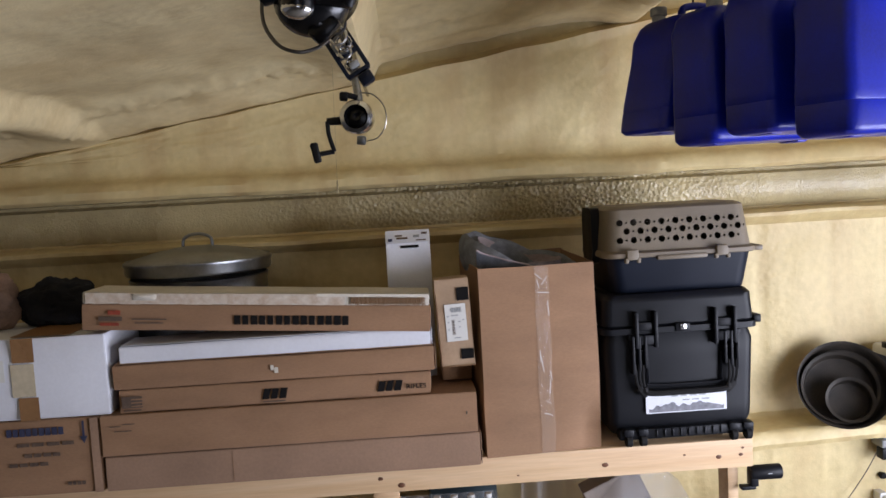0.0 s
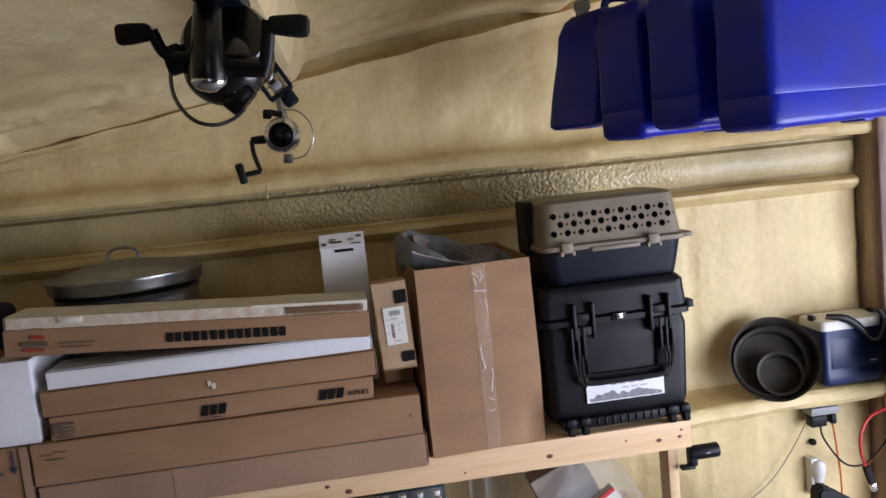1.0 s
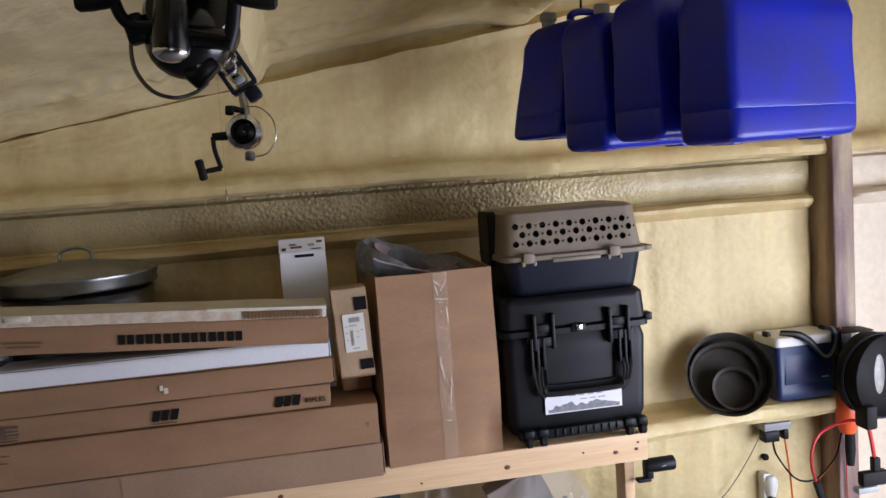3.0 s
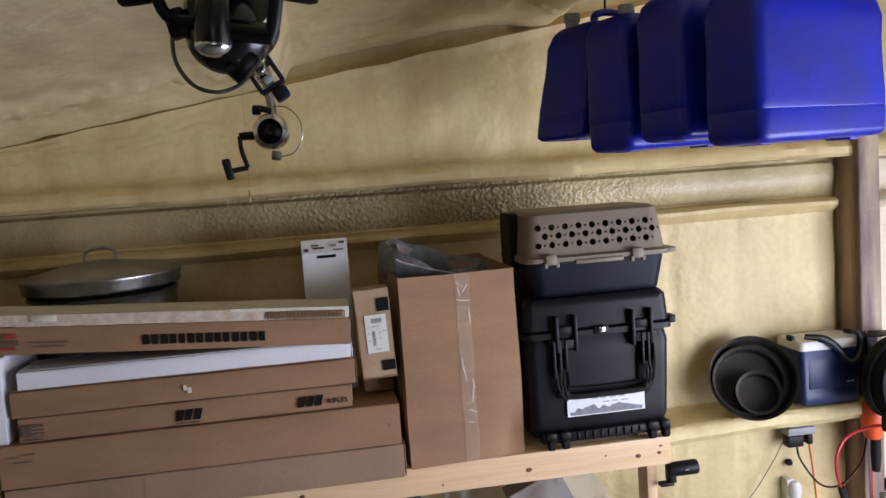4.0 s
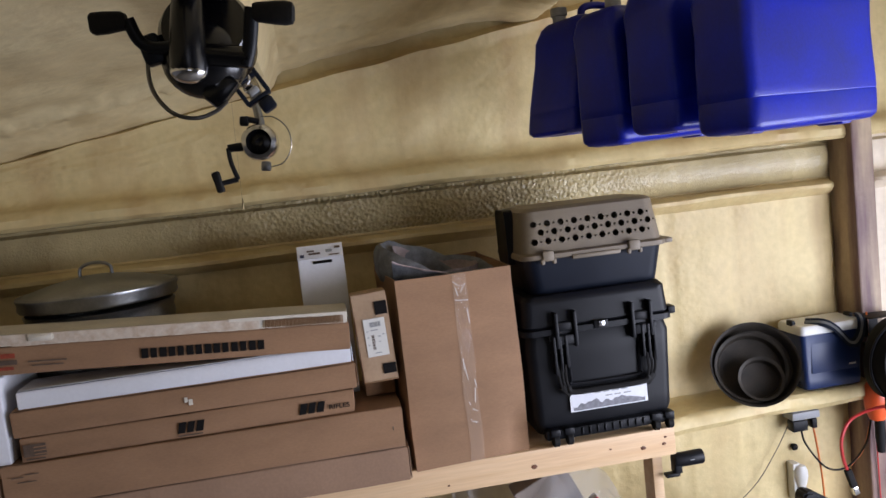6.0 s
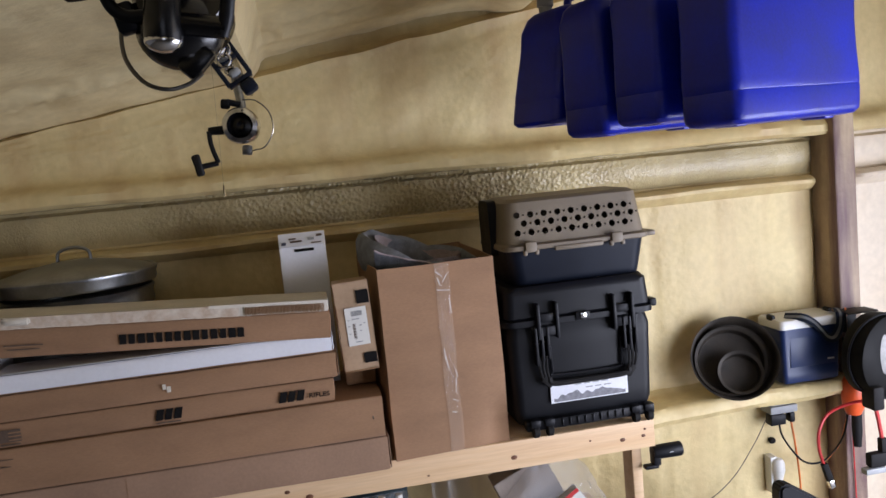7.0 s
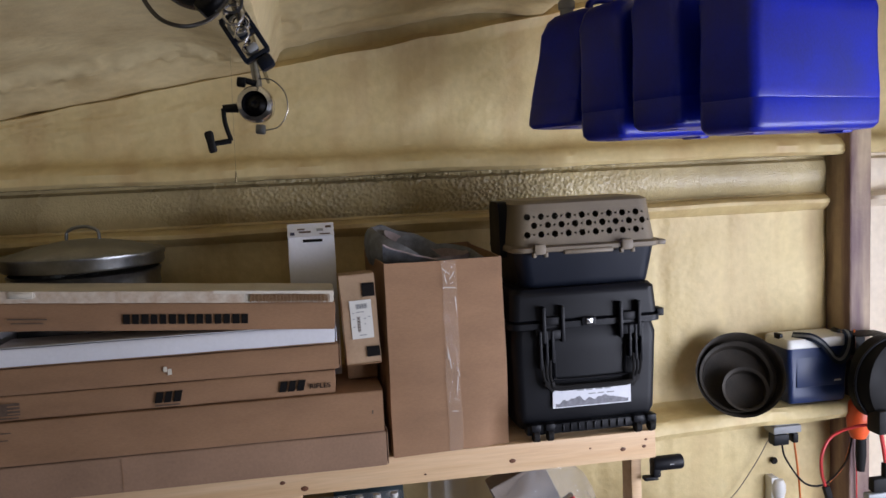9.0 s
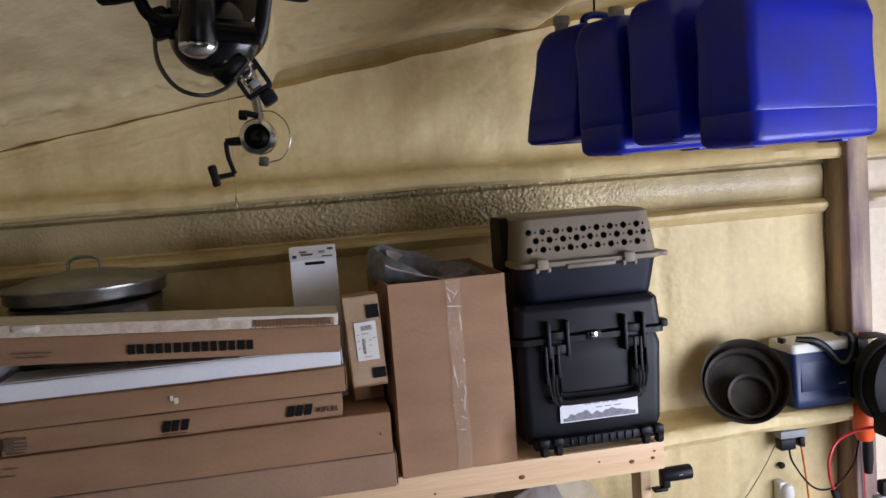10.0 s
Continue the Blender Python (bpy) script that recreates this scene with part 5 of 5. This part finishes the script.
# ---- fishing rods and reels under the roof ----
def spinning_reel_large():
    c = thing("fishing_reel", -0.305, 0.57, 2.150, "large black spinning reel hung upside down on its rod", "fishing reel", rot=(0, 7, -4))
    k = 0.000437

    def at(u, v, d=0.0):
        return ((u - 330) * k, d, -(v - 110) * k)

    def ball(u, v, d, rx, ry, rz, seg=32):
        bm = bmesh.new()
        bmesh.ops.create_uvsphere(bm, u_segments=seg, v_segments=seg // 2, radius=1)
        bm.transform(Matrix.Translation(at(u, v, d)) @ Matrix.Diagonal((rx, ry, rz, 1)))
        return bm
    spool = lathe([(0.001, -0.028), (0.031, -0.028), (0.0365, -0.022), (0.037, -0.012), (0.034, -0.009), (0.034, 0.006), (0.0375, 0.010), (0.033, 0.018), (0.001, 0.020)], 40)
    spool.transform(Matrix.Translation(at(338, 78, 0.012)) @ Matrix.Rotation(radians(68), 4, "X"))
    part("spool", spool, GLOSS_BLACK, c, "glossy black spool")
    rotor = ball(334, 122, 0.006, 0.034, 0.029, 0.031)
    part("rotor", rotor, GLOSS_BLACK, c, "glossy black rotor")
    stem = tube([at(312, -25, -0.006), at(316, 20, -0.02), at(320, 70, -0.030), at(322, 120, -0.034), at(323, 150, -0.030)], 0.0105, 16, 0.0145)
    part("gear_housing", stem, GLOSS_BLACK, c)
    part("end_cap", ball(323, 154, -0.031, 0.0140, 0.0135, 0.009), CHROME, c, "polished steel end cap")
    part("axle", tube([at(330, 122, -0.026), at(380, 124, -0.026), at(425, 126, -0.026)], 0.0085, 12), GLOSS_BLACK, c)
    crank = part("crank", tube(curve_points([at(418, 140, -0.028), at(426, 110, -0.03), at(430, 70, -0.032), at(432, 42, -0.034)], 6), 0.0055, 10), BLACK_PLASTIC, c)
    kb = loft([[(p[0], p[1], z) for p in round_rect(a, a * 0.8, a * 0.3)] for a, z in ((0.012, 0.0), (0.0145, 0.003), (0.0175, 0.018), (0.018, 0.025), (0.016, 0.030), (0.010, 0.0315))])
    kb.transform(Matrix.Translation(at(433, 51, -0.034)) @ Matrix.Rotation(radians(90), 4, "Y"))
    part("grip", kb, BLACK_RUBBER, crank, "black rubber grip")
    crank2 = part("crank", tube(curve_points([at(285, 105, -0.01), at(250, 108, -0.012), at(228, 95, -0.014), at(212, 62, -0.016)], 6), 0.005, 10), BLACK_PLASTIC, c)
    kb = loft([[(p[0], p[1], z) for p in round_rect(a, a * 0.8, a * 0.25)] for a, z in ((0.010, 0.0), (0.014, 0.003), (0.0165, 0.016), (0.0165, 0.025), (0.013, 0.027))])
    kb.transform(Matrix.Translation(at(210, 64, -0.016)) @ Matrix.Rotation(radians(-98), 4, "Y"))
    part("grip", kb, BLACK_RUBBER, crank2, "black rubber grip")
    part("bail", tube(curve_points([at(244, 105, -0.004), at(240, 140, -0.008), at(252, 185, -0.014), at(285, 222, -0.018), at(325, 232, -0.018), at(358, 220, -0.014), at(378, 200, -0.008)], 8), 0.0017, 8), material("bail_steel", (0.16, 0.15, 0.14), 0.3, 1.0), c, "bent steel bail wire")
    part("bail_arm", moved(box(-0.009, 0.009, -0.007, 0.007, -0.014, 0.014, 0.004), Matrix.Translation(at(368, 178, -0.006)) @ Matrix.Rotation(radians(38), 4, "Y")), GLOSS_BLACK, c)
    part("bail_arm", moved(box(-0.008, 0.008, -0.006, 0.006, -0.012, 0.012, 0.003), Matrix.Translation(at(246, 110, -0.004)) @ Matrix.Rotation(radians(-20), 4, "Y")), BLUE_BLACK, c)
    part("foot", moved(box(-0.022, 0.022, -0.05, 0.03, -0.012, 0.008, 0.006), Matrix.Translation(at(325, -22, -0.004))), BLUE_BLACK, c)


spinning_reel_large()


def spinning_reel_small():
    c = thing("fishing_reel", -0.3237, 1.62, 2.132, "small silver spinning reel with a black spool, hung on its rod", "fishing reel", rot=(0, 7, -4))
    k = 0.00122

    def at(u, v, d=0.0):
        return ((u - 460) * k, d, -(v - 255) * k)
    face = Matrix.Rotation(radians(90), 4, "X")
    part("rotor", moved(lathe([(0.026, 0.03), (0.034, 0.028), (0.037, 0.02), (0.036, -0.02), (0.028, -0.04), (0.001, -0.032)], 36), face), CHROME, c, "polished silver rim")
    part("spool", moved(lathe([(0.001, 0.018), (0.008, 0.02), (0.009, 0.012), (0.02, 0.010), (0.0265, 0.026), (0.0275, 0.022), (0.0265, 0.005)], 36), face), GLOSS_BLACK, c, "black spool")
    part("stem", tube(curve_points([at(446, 172, 0.02), at(452, 195, 0.018), at(458, 218, 0.012), at(460, 235, 0.005)], 6), 0.008, 10, 0.010), GALV, c, "grey metal stem")
    part("lever", tube([at(458, 220, -0.002), at(436, 216, -0.006)], 0.0065, 10), BLACK_PLASTIC, c)
    part("knob", moved(box(-0.009, 0.009, -0.008, 0.008, -0.01, 0.01, 0.004), Matrix.Translation(at(434, 220, -0.006))), BLACK_PLASTIC, c)
    part("axle", tube([at(435, 262, 0.0), at(406, 266, -0.004)], 0.010, 10, 0.008), BLACK_PLASTIC, c)
    crank = part("crank", tube(curve_points([at(407, 266, -0.006), at(412, 290, -0.01), at(424, 318, -0.014)], 6), 0.0048, 8), BLACK_PLASTIC, c)
    part("crank_pin", tube([at(424, 318, -0.014), at(398, 325, -0.018)], 0.0055, 8), BLACK_PLASTIC, c)
    kb = loft([[(p[0], p[1], z) for p in round_rect(a, a * 0.75, a * 0.3)] for a, z in ((0.012, -0.022), (0.017, -0.018), (0.016, 0.0), (0.018, 0.018), (0.012, 0.022))])
    kb.transform(Matrix.Translation(at(392, 323, -0.02)) @ Matrix.Rotation(radians(-18), 4, "Y"))
    part("grip", kb, BLACK_RUBBER, crank, "black grip")
    part("bail", tube(curve_points([at(462, 212, -0.01), at(485, 213, -0.014), at(507, 232, -0.016), at(513, 262, -0.016), at(500, 288, -0.012), at(478, 296, -0.006)], 8), 0.0014, 6), material("thin_steel", (0.3, 0.28, 0.25), 0.3, 1.0), c, "thin steel bail wire")
    part("roller", moved(box(-0.010, 0.010, -0.008, 0.008, -0.010, 0.010, 0.004), Matrix.Translation(at(470, 295, -0.004))), GALV, c)
    part("foot", moved(box(-0.012, 0.012, -0.06, 0.06, -0.006, 0.006, 0.004), Matrix.Translation(at(446, 168, 0.02))), BLACK_PLASTIC, c)


spinning_reel_small()


def rod(x0, z0, y0, x1, z1, y1, r0, r1, guides, label):
    c = thing("fishing_rod", x0, y0, z0, label, "fishing rod")
    d = Vector((x1 - x0, y1 - y0, z1 - z0))
    part("blank", tube([d * (i / 8) for i in range(9)], r0, 12, r1), GLOSS_BLACK, c)
    for u, r in guides:
        p = d * u
        bm = tube([(p.x + r * math.cos(2 * math.pi * i / 20), p.y, p.z - r - 0.012 + r * math.sin(2 * math.pi * i / 20)) for i in range(21)], 0.0022, 6)
        g = part("guide", bm, material("guide_steel", (0.12, 0.12, 0.13), 0.3, 1.0) if r == guides[0][1] else CHROME, c)
        part("guide_foot", tube([(p.x, p.y - 0.025, p.z), (p.x - r * 0.5, p.y, p.z - 0.012)], 0.002, 6), CHROME, g)
        part("guide_foot", tube([(p.x, p.y + 0.02, p.z), (p.x + r * 0.5, p.y, p.z - 0.012)], 0.002, 6), CHROME, g)
    return c


rod(-0.312, 2.228, 0.15, -0.330, 2.260, 1.95, 0.011, 0.005, ((0.42, 0.018), (0.55, 0.014), (0.66, 0.011), (0.76, 0.009)), "black fishing rod lying level under the roof")
rod(-0.322, 2.262, 0.9, -0.335, 2.29, 2.6, 0.009, 0.005, ((0.14, 0.016), (0.26, 0.013)), "thin dark fishing rod beside another under the roof")
rack = thing("rod_rack", -0.339, 1.40, 2.259, "small blue-grey metal rod clip under the roof", "bracket", rot=(0, -30, 0))
rk = bmesh.new()
for dx in (-0.022, 0.022):
    add_box(rk, dx - 0.004, dx + 0.004, -0.012, 0.012, -0.07, 0.01, 0.002)
for dz in (-0.07, -0.03, 0.01):
    add_box(rk, -0.024, 0.024, -0.012, 0.012, dz - 0.004, dz + 0.004, 0.002)
part("frame", rk, BLUE_BLACK, rack)
part("pad", box(-0.010, 0.010, -0.014, 0.014, -0.062, -0.048, 0.004), GREY_PLASTIC, rack)
part("clip", tube([(0.016 * math.cos(2 * math.pi * i / 18), -0.014, -0.012 + 0.016 * math.sin(2 * math.pi * i / 18)) for i in range(19)], 0.003, 6), GALV, rack)
part("knob", box(-0.008, 0.02, -0.016, 0.014, -0.10, -0.075, 0.006), BLUE_BLACK, rack)
for y in (0.18, 0.30):
    cord("strap", [(-0.295, y, 2.235), (-0.32, y - 0.01, 2.40), (-0.345, y - 0.01, 2.46)], 0.008, BLACK_RUBBER, "black strap holding a fishing rod to the roof", "strap")
cord("strap", [(-0.318, 1.12, 2.27), (-0.33, 1.11, 2.36), (-0.345, 1.10, 2.46)], 0.004, BLACK_RUBBER, "black strap holding the rods to the roof", "strap")
lure = thing("hanging_lure", -0.465, 2.70, 1.968, "tiny brass lure on a line in front of the wall", "lure")
part("spoon", lathe([(0.001, 0.0), (0.0035, 0.012), (0.003, 0.035), (0.001, 0.045)], 8), material("brass", (0.22, 0.17, 0.09), 0.4, 1.0), lure)
part("line", tube([(0, 0, 0.045), (0.01, 0.0, 0.5)], 0.0005, 4), THIN_WIRE, lure)
